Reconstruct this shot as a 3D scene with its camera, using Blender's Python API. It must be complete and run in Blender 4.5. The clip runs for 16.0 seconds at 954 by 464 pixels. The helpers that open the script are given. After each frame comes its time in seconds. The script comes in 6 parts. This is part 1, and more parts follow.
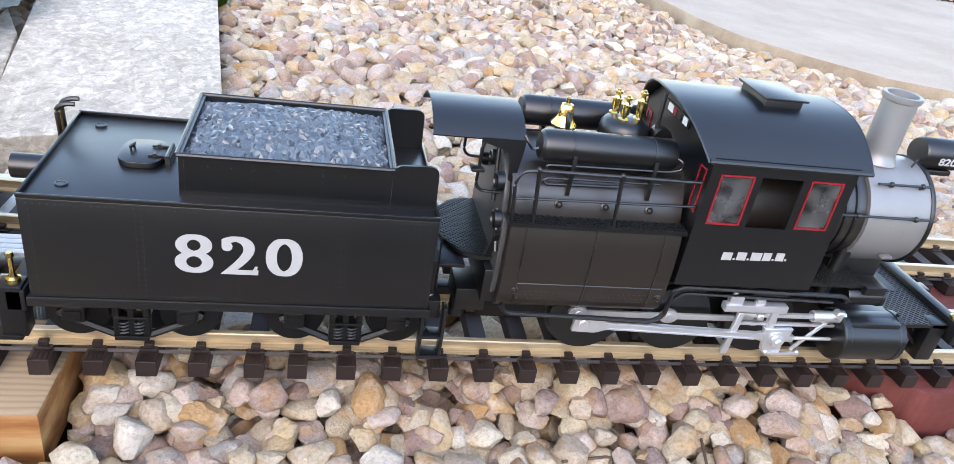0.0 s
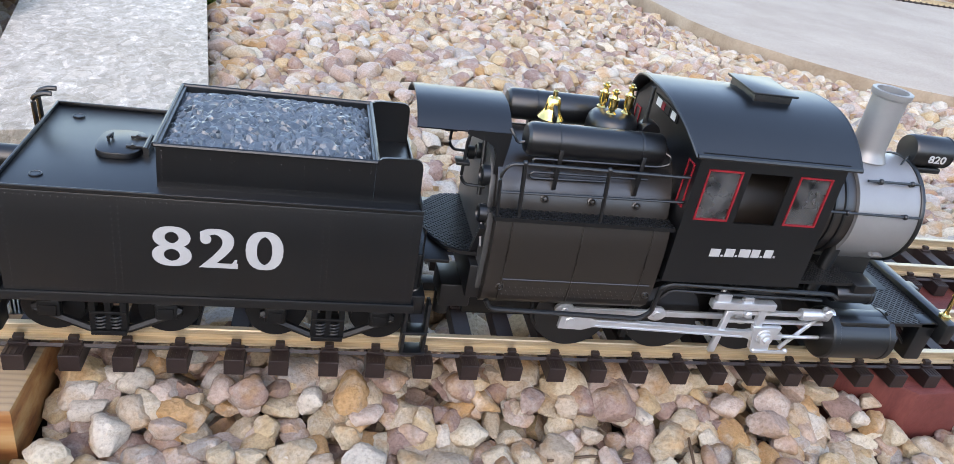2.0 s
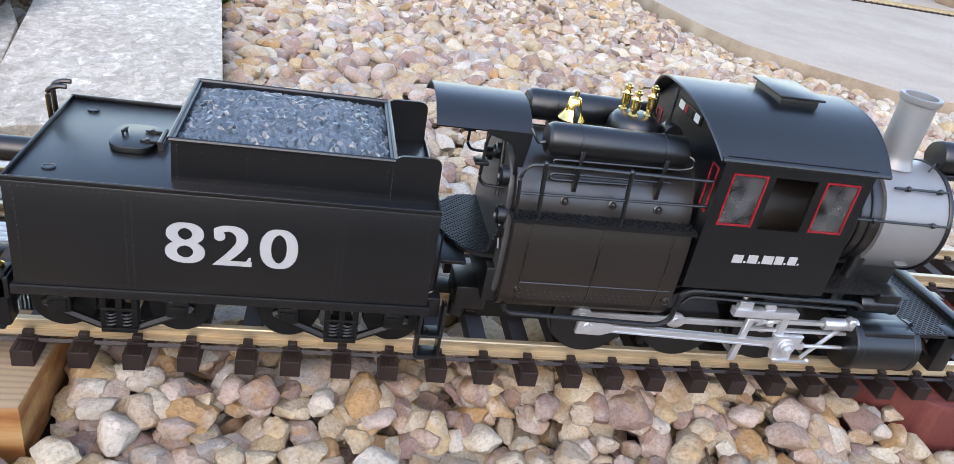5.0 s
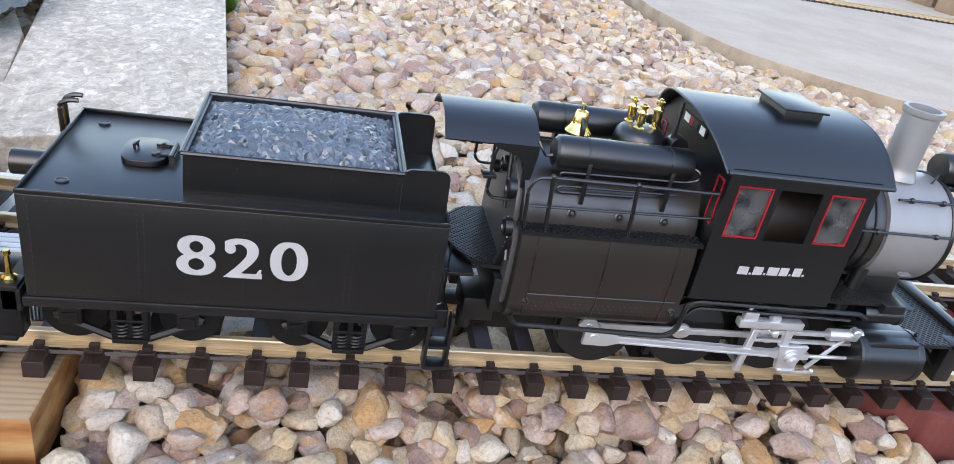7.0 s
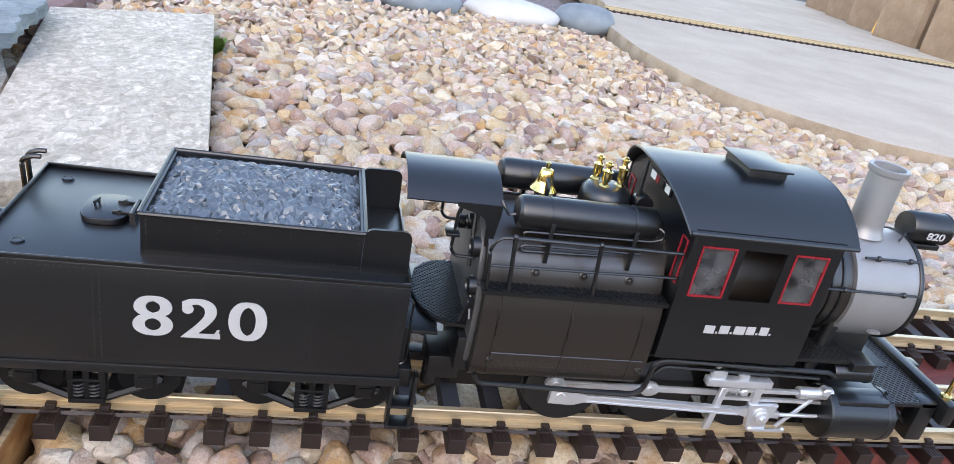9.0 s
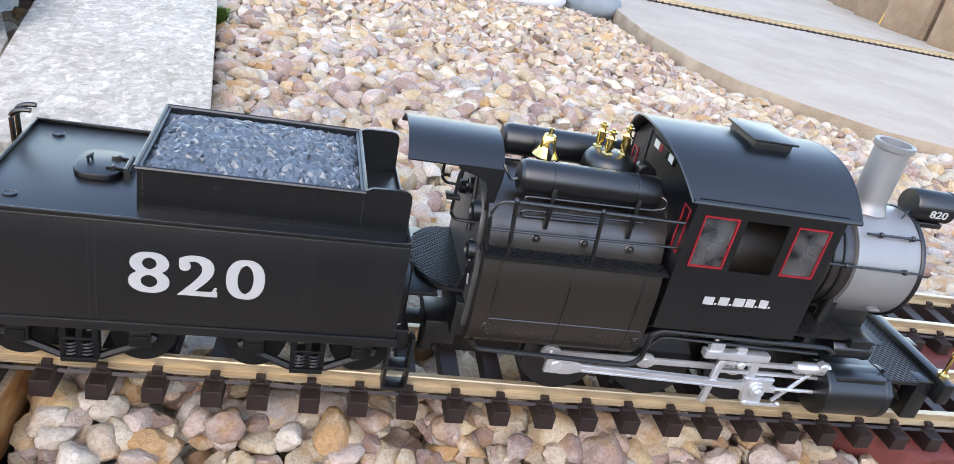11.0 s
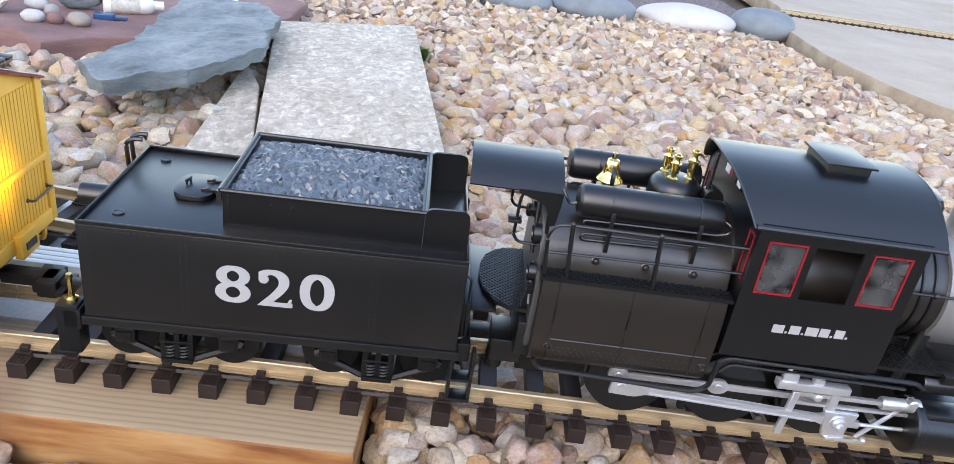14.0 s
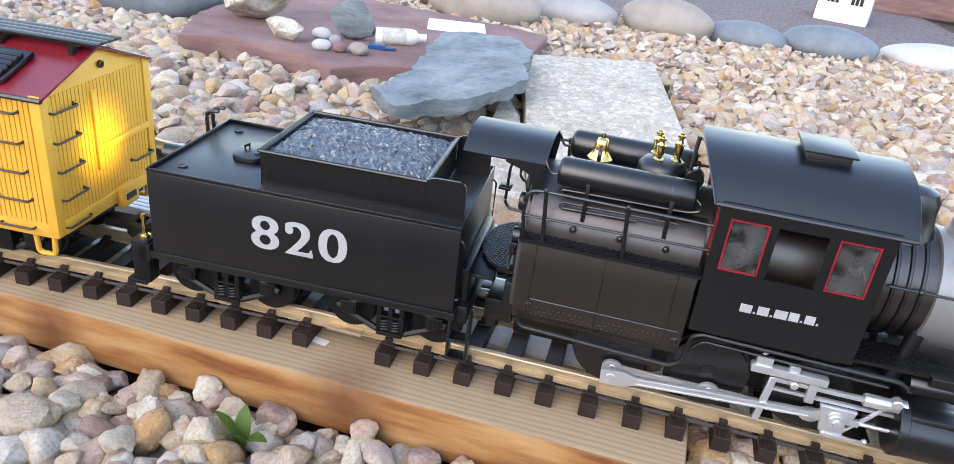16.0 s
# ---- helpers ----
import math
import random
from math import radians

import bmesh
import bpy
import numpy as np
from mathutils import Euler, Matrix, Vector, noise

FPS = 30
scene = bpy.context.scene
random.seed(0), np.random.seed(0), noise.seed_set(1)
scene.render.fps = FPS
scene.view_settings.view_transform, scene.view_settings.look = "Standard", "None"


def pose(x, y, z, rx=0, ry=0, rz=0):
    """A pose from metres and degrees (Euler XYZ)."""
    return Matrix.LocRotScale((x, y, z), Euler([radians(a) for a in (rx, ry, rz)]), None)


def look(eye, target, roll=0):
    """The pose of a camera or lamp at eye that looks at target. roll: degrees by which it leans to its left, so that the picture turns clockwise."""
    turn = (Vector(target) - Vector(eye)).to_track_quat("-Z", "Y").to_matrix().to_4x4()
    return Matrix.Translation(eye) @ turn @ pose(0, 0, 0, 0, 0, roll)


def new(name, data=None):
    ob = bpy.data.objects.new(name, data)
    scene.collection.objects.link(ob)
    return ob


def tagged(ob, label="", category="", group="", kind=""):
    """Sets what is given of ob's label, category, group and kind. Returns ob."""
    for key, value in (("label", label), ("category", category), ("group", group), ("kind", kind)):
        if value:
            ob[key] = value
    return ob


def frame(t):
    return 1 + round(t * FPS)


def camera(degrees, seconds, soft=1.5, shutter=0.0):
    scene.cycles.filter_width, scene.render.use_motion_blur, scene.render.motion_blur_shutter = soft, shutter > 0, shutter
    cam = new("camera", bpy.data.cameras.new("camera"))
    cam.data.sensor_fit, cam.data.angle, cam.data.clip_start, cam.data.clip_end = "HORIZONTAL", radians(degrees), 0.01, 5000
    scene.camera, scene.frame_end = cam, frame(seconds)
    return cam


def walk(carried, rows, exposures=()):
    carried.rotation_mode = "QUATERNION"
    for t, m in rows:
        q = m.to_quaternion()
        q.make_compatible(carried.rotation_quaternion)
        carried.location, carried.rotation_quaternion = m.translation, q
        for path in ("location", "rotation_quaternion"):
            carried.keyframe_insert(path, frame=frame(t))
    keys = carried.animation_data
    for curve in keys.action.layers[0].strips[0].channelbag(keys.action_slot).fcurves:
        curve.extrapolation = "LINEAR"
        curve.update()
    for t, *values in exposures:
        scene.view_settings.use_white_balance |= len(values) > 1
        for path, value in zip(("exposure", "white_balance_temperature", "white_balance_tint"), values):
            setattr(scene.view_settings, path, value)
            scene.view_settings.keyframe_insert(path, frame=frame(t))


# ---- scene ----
# ---------------------------------------------------------------- camera
cam = camera(64.34, 16.0, soft=0.7)
CAMERA_ROWS = [
    (0.0, 0.1453, -0.3858, 0.3012, -14.01, -28.97, 10.10),
    (0.5, 0.1441, -0.4037, 0.3055, -13.51, -29.19, 7.91),
    (1.0, 0.1436, -0.4052, 0.3041, -14.28, -28.80, 9.58),
    (1.5, 0.1465, -0.3891, 0.2986, -14.10, -28.64, 10.23),
    (2.0, 0.1509, -0.3832, 0.2950, -14.61, -28.67, 10.69),
    (2.5, 0.1541, -0.3772, 0.2932, -14.78, -28.93, 10.77),
    (3.0, 0.1472, -0.3799, 0.2919, -14.51, -28.61, 12.08),
    (3.5, 0.1475, -0.3762, 0.2926, -13.46, -28.43, 11.16),
    (4.0, 0.1479, -0.3761, 0.2887, -13.64, -28.63, 11.38),
    (6.5, 0.1479, -0.3775, 0.2906, -14.07, -28.03, 10.87),
    (7.0, 0.1430, -0.3774, 0.2923, -13.71, -27.95, 11.15),
    (7.5, 0.1449, -0.3775, 0.2931, -12.42, -27.29, 11.76),
    (8.0, 0.1469, -0.3766, 0.2989, -12.99, -26.85, 12.50),
    (8.5, 0.1473, -0.3790, 0.3006, -12.57, -25.94, 12.80),
    (9.0, 0.1579, -0.3716, 0.3060, -13.65, -25.43, 11.42),
    (11.5, 0.1567, -0.3707, 0.2939, -13.99, -26.76, 13.30),
    (12.0, 0.1378, -0.3758, 0.2983, -12.60, -26.88, 12.93),
    (12.5, 0.0883, -0.3824, 0.3004, -7.18, -27.30, 11.62),
    (13.0, 0.0667, -0.3766, 0.2986, -3.96, -27.45, 10.48),
    (13.5, 0.0701, -0.3771, 0.2987, -4.07, -27.68, 9.08),
    (14.0, 0.0466, -0.3873, 0.3090, -2.91, -27.03, 8.85),
    (14.5, 0.0385, -0.3893, 0.3119, -1.37, -26.77, 8.60),
    (15.0, 0.0023, -0.3955, 0.3138, 1.78, -26.47, 7.83),
    (15.5, -0.0330, -0.4128, 0.3118, 7.97, -26.37, 7.90),
    (16.0, -0.0497, -0.4269, 0.3096, 12.05, -26.65, 6.92),
]


def camera_pose(x, y, z, yaw, pitch, roll):
    """Yaw to the left from +y, pitch up, roll as in look()."""
    a, b = radians(yaw), radians(pitch)
    ahead = Vector((-math.sin(a) * math.cos(b), math.cos(a) * math.cos(b), math.sin(b)))
    return look((x, y, z), Vector((x, y, z)) + ahead, roll)


walk(cam, [(row[0], camera_pose(*row[1:])) for row in CAMERA_ROWS], exposures=[(t, e, 8000, 14) for t, e in ((0.0, 2.50), (0.5, 2.14), (1.5, 2.22), (6.5, 2.26), (9.0, 2.30), (11.5, 2.40), (12.5, 2.30), (13.0, 2.12), (13.5, 2.18), (14.0, 2.25), (14.6, 2.18), (16.0, 2.34))])

# ---------------------------------------------------------------- light
world = bpy.data.worlds.new("sky")
scene.world = world
world.use_nodes = True
wn = world.node_tree.nodes
sky = wn.new("ShaderNodeTexSky")
sky.sky_type, sky.sun_disc = "NISHITA", False
sky.sun_elevation, sky.sun_rotation = radians(37), radians(200)
sky.air_density, sky.dust_density, sky.ozone_density = 1.0, 0.6, 2.6
wn["Background"].inputs["Strength"].default_value = 0.15
world.node_tree.links.new(sky.outputs["Color"], wn["Background"].inputs["Color"])
sun = new("sun", bpy.data.lights.new("sun", "SUN"))
sun.data.energy, sun.data.angle, sun.data.color = 0.14, radians(50), (1.0, 0.86, 0.72)
sun.matrix_world = look((0, 0, 3), (0.28, 0.76, 2.4))

# ---------------------------------------------------------------- materials


def shader(name):
    m = bpy.data.materials.new(name)
    m.use_nodes = True
    t = m.node_tree
    return m, t, t.nodes["Principled BSDF"]


def node(t, kind, **values):
    n = t.nodes.new(kind)
    for key, value in values.items():
        n.inputs[key.replace("_", " ")].default_value = value
    return n


def ramp(t, fac, stops, mode="LINEAR"):
    r = t.nodes.new("ShaderNodeValToRGB")
    r.color_ramp.interpolation = mode
    e = r.color_ramp.elements
    while len(e) < len(stops):
        e.new(0.5)
    for k, (p, c) in enumerate(stops):
        e[k].position = p
        e[k].color = (*c, 1) if len(c) == 3 else c
    t.links.new(fac, r.inputs["Fac"])
    return r.outputs["Color"]


def coords(t, scale=(1, 1, 1), space="Object"):
    c = t.nodes.new("ShaderNodeTexCoord")
    mp = t.nodes.new("ShaderNodeMapping")
    mp.inputs["Scale"].default_value = scale
    t.links.new(c.outputs[space], mp.inputs["Vector"])
    return mp.outputs["Vector"]


def noise_of(t, vec, scale, detail=4, rough=0.55):
    n = node(t, "ShaderNodeTexNoise", Scale=scale, Detail=detail, Roughness=rough)
    t.links.new(vec, n.inputs["Vector"])
    return n.outputs["Fac"]


def bump(t, b, height, strength, distance=0.001):
    n = node(t, "ShaderNodeBump", Strength=strength, Distance=distance)
    t.links.new(height, n.inputs["Height"])
    t.links.new(n.outputs["Normal"], b.inputs["Normal"])


def mix(t, a, c, fac, blend="MIX"):
    m = t.nodes.new("ShaderNodeMix")
    m.data_type, m.blend_type = "RGBA", blend
    for sock, v in ((m.inputs["Factor"], fac), (m.inputs["A"], a), (m.inputs["B"], c)):
        if isinstance(v, (int, float)):
            sock.default_value = v
        elif isinstance(v, tuple):
            sock.default_value = (*v, 1)
        else:
            t.links.new(v, sock)
    return m.outputs["Result"]


def painted(name, color, rough=0.4, metal=0.0, grain=900, strength=0.08, vary=0.12, spec=0.5):
    """Moulded or painted surface with faint mottling and fine grain."""
    m, t, b = shader(name)
    v = coords(t)
    n1 = noise_of(t, v, 45, 4)
    lo, hi = tuple(c * (1 - vary) for c in color), tuple(min(1, c * (1 + vary)) for c in color)
    t.links.new(ramp(t, n1, [(0.3, lo), (0.7, hi)]), b.inputs["Base Color"])
    n2 = noise_of(t, v, 40, 4, 0.6)
    t.links.new(ramp(t, n2, [(0.25, (rough * 0.94,) * 3), (0.75, (min(1, rough * 1.06),) * 3)]), b.inputs["Roughness"])
    b.inputs["Metallic"].default_value = metal
    b.inputs["Specular IOR Level"].default_value = spec
    bump(t, b, noise_of(t, v, grain, 2), strength, 0.0004)
    return m


BLACK = painted("black_satin_plastic", (0.0026, 0.0030, 0.0036), 0.36, strength=0.015, vary=0.06, spec=0.80)
BLACK_ROUGH = painted("black_moulded_plastic", (0.0045, 0.0048, 0.0054), 0.45, spec=0.4)
# black plastic; the brown tint paints in a warm horizon reflection
BOILER = painted("warm_reflection_boiler_black", (0.0125, 0.0086, 0.0058), 0.36, strength=0.02, vary=0.06, spec=1.0)
SILVER = painted("silver_painted_metal", (0.30, 0.295, 0.29), 0.42, 0.45, grain=1500, strength=0.1, vary=0.06)
ROD_METAL = painted("plated_rod_metal", (0.68, 0.69, 0.70), 0.30, 0.70, vary=0.08)
BRASS = painted("polished_brass", (0.92, 0.68, 0.25), 0.14, 1.0, strength=0.02, vary=0.06)
STEEL = painted("wheel_steel", (0.55, 0.55, 0.56), 0.28, 1.0)
RED = painted("red_frame_paint", (0.29, 0.012, 0.020), 0.45)
WHITE = painted("white_lettering_paint", (0.43, 0.425, 0.415), 0.55, vary=0.05)
TIE = painted("dark_brown_tie_plastic", (0.020, 0.011, 0.0095), 0.5, grain=500, strength=0.25, vary=0.35)
YELLOW = painted("yellow_car_plastic", (0.84, 0.43, 0.055), 0.42, vary=0.07)
RED_ROOF = painted("dark_red_roof_plastic", (0.22, 0.010, 0.016), 0.30, spec=0.9)
BROWN_METAL = painted("brown_grab_iron_plastic", (0.045, 0.024, 0.018), 0.45)
WHITE_PLASTIC = painted("white_plastic", (0.75, 0.74, 0.70), 0.5, vary=0.06)
LEAF = painted("fresh_green_leaf", (0.15, 0.25, 0.05), 0.5, vary=0.35, grain=300, strength=0.2)
BLUE_GLASS = painted("blue_bottle_glass", (0.02, 0.08, 0.2), 0.15)


def rail_material():
    m, t, b = shader("brass_rail")
    v = coords(t, (6, 300, 300))
    n = noise_of(t, v, 6, 5, 0.6)
    t.links.new(ramp(t, n, [(0.25, (0.47, 0.35, 0.21)), (0.55, (0.63, 0.50, 0.33)), (0.8, (0.80, 0.67, 0.44))]), b.inputs["Base Color"])
    t.links.new(ramp(t, n, [(0.3, (0.28,) * 3), (0.8, (0.50,) * 3)]), b.inputs["Roughness"])
    b.inputs["Metallic"].default_value = 0.65
    return m


RAIL = rail_material()


def pine_material():
    """Planed softwood: growth lines along x, ridged on the top, knots and orange heartwood on the edge."""
    m, t, b = shader("weathered_pine")
    v = coords(t, (1, 1, 1))
    warp = noise_of(t, coords(t, (3, 14, 14)), 3, 3)
    sep = t.nodes.new("ShaderNodeSeparateXYZ")
    t.links.new(v, sep.inputs[0])
    add = t.nodes.new("ShaderNodeMath")
    add.operation = "MULTIPLY_ADD"
    t.links.new(warp, add.inputs[0])
    add.inputs[1].default_value = 0.009
    t.links.new(sep.outputs["Y"], add.inputs[2])
    add2 = t.nodes.new("ShaderNodeMath")
    add2.operation = "MULTIPLY_ADD"
    t.links.new(sep.outputs["Z"], add2.inputs[0])
    add2.inputs[1].default_value = 0.22
    t.links.new(add.outputs[0], add2.inputs[2])
    wave = t.nodes.new("ShaderNodeMath")
    wave.operation = "MULTIPLY"
    t.links.new(add2.outputs[0], wave.inputs[0])
    wave.inputs[1].default_value = 1350.0
    sine = t.nodes.new("ShaderNodeMath")
    sine.operation = "SINE"
    t.links.new(wave.outputs[0], sine.inputs[0])
    unit = t.nodes.new("ShaderNodeMath")
    unit.operation = "MULTIPLY_ADD"
    t.links.new(sine.outputs[0], unit.inputs[0])
    unit.inputs[1].default_value = unit.inputs[2].default_value = 0.5
    fibre = noise_of(t, coords(t, (10, 260, 260)), 4, 6, 0.65)
    ring = ramp(t, unit.outputs[0], [(0.02, (0.355, 0.25, 0.158)), (0.30, (0.42, 0.305, 0.192)), (1.0, (0.47, 0.34, 0.205))])
    edge = ramp(t, noise_of(t, coords(t, (4, 10, 26)), 3.2, 4), [(0.30, (0.21, 0.068, 0.018)), (0.44, (0.37, 0.155, 0.048)), (0.60, (0.50, 0.275, 0.11)), (0.75, (0.56, 0.355, 0.17))])
    geo = t.nodes.new("ShaderNodeNewGeometry")
    nsep = t.nodes.new("ShaderNodeSeparateXYZ")
    t.links.new(geo.outputs["True Normal"], nsep.inputs[0])
    top = ramp(t, nsep.outputs["Z"], [(0.3, (0, 0, 0)), (0.7, (1, 1, 1))])
    col = mix(t, edge, ring, top)
    vor = node(t, "ShaderNodeTexVoronoi", Scale=5.0)
    t.links.new(coords(t, (1.1, 1.6, 1.9)), vor.inputs["Vector"])
    knot = ramp(t, vor.outputs["Distance"], [(0.10, (1, 1, 1)), (0.22, (0, 0, 0))])
    col = mix(t, col, (0.33, 0.13, 0.045), mix(t, (0, 0, 0), (0.75, 0.75, 0.75), knot))
    for centre, size in (((-0.1984, -0.07, -0.0159), 0.024), ((-0.4182, -0.07, -0.0219), 0.020)):
        away = t.nodes.new("ShaderNodeVectorMath")
        away.operation = "DISTANCE"
        t.links.new(v, away.inputs[0])
        away.inputs[1].default_value = centre
        ragged = t.nodes.new("ShaderNodeMath")
        ragged.operation = "MULTIPLY_ADD"
        t.links.new(noise_of(t, v, 120, 4), ragged.inputs[0])
        ragged.inputs[1].default_value = 0.012
        t.links.new(away.outputs["Value"], ragged.inputs[2])
        spot = ramp(t, ragged.outputs[0], [(size * 0.5, (0.85,) * 3), (size * 1.0, (0.55,) * 3), (size * 1.9, (0, 0, 0))])
        col = mix(t, col, (0.15, 0.045, 0.014), spot)
    col = mix(t, col, (0.86, 0.80, 0.72), fibre, "MULTIPLY")
    t.links.new(col, b.inputs["Base Color"])
    b.inputs["Roughness"].default_value = 0.62
    bump(t, b, mix(t, unit.outputs[0], fibre, 0.6), 0.22, 0.0009)
    return m


PINE = pine_material()


def stone_palette(name, per_object):
    """River gravel: each stone takes a colour of its own, with ochre stains, pale crust and pitting."""
    m, t, b = shader(name)
    if per_object:
        rnd = t.nodes.new("ShaderNodeObjectInfo").outputs["Random"]
    else:
        rnd = t.nodes.new("ShaderNodeNewGeometry").outputs["Random Per Island"]
    base = ramp(t, rnd, [
        (0.00, (0.493, 0.387, 0.267)), (0.11, (0.581, 0.473, 0.332)), (0.20, (0.370, 0.249, 0.203)), (0.29, (0.634, 0.559, 0.462)),
        (0.41, (0.493, 0.361, 0.292)), (0.51, (0.563, 0.413, 0.243)), (0.58, (0.308, 0.206, 0.174)), (0.65, (0.528, 0.421, 0.316)),
        (0.74, (0.546, 0.421, 0.348)), (0.83, (0.651, 0.559, 0.421)), (0.91, (0.405, 0.361, 0.324)), (0.96, (0.510, 0.310, 0.154))], "CONSTANT")
    v = coords(t, (0.014, 0.014, 0.014) if per_object else (1, 1, 1), "Object")
    shift = t.nodes.new("ShaderNodeVectorMath")
    shift.operation = "ADD"
    t.links.new(v, shift.inputs[0])
    t.links.new(rnd, shift.inputs[1])
    v = shift.outputs[0]
    crust = ramp(t, noise_of(t, v, 70, 6, 0.65), [(0.50, (0, 0, 0)), (0.72, (1, 1, 1))])
    stain = ramp(t, noise_of(t, v, 38, 4, 0.6), [(0.50, (0, 0, 0)), (0.68, (1, 1, 1))])
    col = mix(t, base, (0.68, 0.63, 0.56), mix(t, (0, 0, 0), (0.6, 0.6, 0.6), crust))
    col = mix(t, col, (0.46, 0.255, 0.10), mix(t, (0, 0, 0), (0.7, 0.7, 0.7), stain))
    fine = noise_of(t, v, 420, 5, 0.7)
    col = mix(t, col, ramp(t, fine, [(0.30, (0.56, 0.53, 0.50)), (0.56, (1, 1, 1))]), 0.8, "MULTIPLY")
    t.links.new(col, b.inputs["Base Color"])
    b.inputs["Roughness"].default_value = 0.85
    b.inputs["Specular IOR Level"].default_value = 0.25
    bump(t, b, mix(t, fine, noise_of(t, v, 130, 4), 0.5), 0.9, 0.003)
    return m


STONE = stone_palette("gravel_stone", True)
STONES = stone_palette("gravel_stone_bed", False)


def mottled(name, stops, scale, rough=0.85, fine=300, strength=0.5, depth=0.002, stretch=(1, 1, 1), spec=0.3):
    m, t, b = shader(name)
    v = coords(t, stretch)
    n1 = noise_of(t, v, scale, 7, 0.62)
    n2 = noise_of(t, v, fine, 5, 0.7)
    col = mix(t, ramp(t, n1, stops), ramp(t, n2, [(0.25, (0.7, 0.7, 0.7)), (0.65, (1, 1, 1))]), 0.7, "MULTIPLY")
    t.links.new(col, b.inputs["Base Color"])
    b.inputs["Roughness"].default_value = rough
    b.inputs["Specular IOR Level"].default_value = spec
    bump(t, b, mix(t, n1, n2, 0.45), strength, depth)
    return m


# soil colour holds the shade between stones and dims reflections in the train
SOIL = mottled("gap_shade_soil", [(0.3, (0.055, 0.040, 0.028)), (0.5, (0.095, 0.070, 0.050)), (0.7, (0.15, 0.115, 0.088))], 55)
TWIG = painted("dry_twig_bark", (0.12, 0.075, 0.045), 0.8, vary=0.3)
CONCRETE = mottled("smooth_pale_concrete", [(0.3, (0.40, 0.335, 0.27)), (0.7, (0.49, 0.425, 0.35))], 5, 0.95, 200, 0.25, spec=0.15)
CONCRETE_EDGE = mottled("brown_concrete_edge", [(0.3, (0.27, 0.195, 0.13)), (0.7, (0.46, 0.36, 0.26))], 14, 0.9, 200, 0.5)
PAVER = mottled("white_cement_paver", [(0.3, (0.62, 0.60, 0.57)), (0.7, (0.74, 0.72, 0.69))], 12, 0.85, 250, 0.3)
# grey base carries the brightness that the backhead reflects
LIT_GREY = painted("light_catching_grey", (0.075, 0.075, 0.073), 0.4, 0.3, vary=0.2)
SLATE = mottled("blue_grey_slate", [(0.3, (0.11, 0.13, 0.138)), (0.5, (0.19, 0.22, 0.228)), (0.7, (0.30, 0.325, 0.325))], 18, 0.62, 130, 0.9, 0.008, (1, 0.6, 3))
SANDSTONE = mottled("red_sandstone", [(0.3, (0.19, 0.105, 0.095)), (0.55, (0.28, 0.16, 0.145)), (0.75, (0.36, 0.23, 0.20))], 9, 0.85, 220, 0.5, 0.003, (1, 1, 6))
COBBLE_GREY = mottled("grey_river_cobble", [(0.3, (0.30, 0.28, 0.26)), (0.7, (0.44, 0.41, 0.38))], 8, 0.7, 300, 0.2)
COBBLE_BLUE = mottled("blue_grey_river_cobble", [(0.3, (0.13, 0.155, 0.175)), (0.7, (0.24, 0.27, 0.285))], 10, 0.6, 300, 0.2)
COBBLE_TAN = mottled("tan_river_cobble", [(0.3, (0.27, 0.225, 0.19)), (0.7, (0.40, 0.345, 0.295))], 9, 0.7, 300, 0.2)
COBBLE_PALE = mottled("pale_river_cobble", [(0.3, (0.46, 0.44, 0.42)), (0.7, (0.60, 0.58, 0.55))], 9, 0.7, 300, 0.2)
ROUGH_ROCK = mottled("pale_rough_rock", [(0.35, (0.33, 0.26, 0.17)), (0.5, (0.56, 0.52, 0.44)), (0.7, (0.70, 0.68, 0.63))], 26, 0.9, 200, 0.8, 0.004)
MULCH = mottled("dark_fine_gravel", [(0.3, (0.10, 0.075, 0.075)), (0.5, (0.20, 0.155, 0.15)), (0.7, (0.33, 0.27, 0.255))], 90, 0.9, 260, 0.9, 0.006)
BLOCK = mottled("brown_concrete_block", [(0.3, (0.26, 0.165, 0.105)), (0.7, (0.38, 0.26, 0.175))], 12, 0.9, 160, 0.6, 0.004)
# for the added wall out of view that blocks low sky light
WALL = mottled("warm_tan_render", [(0.3, (0.33, 0.20, 0.115)), (0.7, (0.42, 0.265, 0.16))], 6, 0.9, 150, 0.4)
BRICK = mottled("red_painted_block", [(0.3, (0.115, 0.028, 0.024)), (0.7, (0.20, 0.055, 0.045))], 22, 0.55, 180, 0.35, 0.002, (1, 6, 1))
# black coal lifted to blue-grey: the sky's sheen is in the base colour
COAL = mottled("sky_sheen_coal", [(0.3, (0.050, 0.066, 0.080)), (0.7, (0.105, 0.130, 0.152))], 60, 0.30, 500, 0.15, 0.001, spec=1.0)


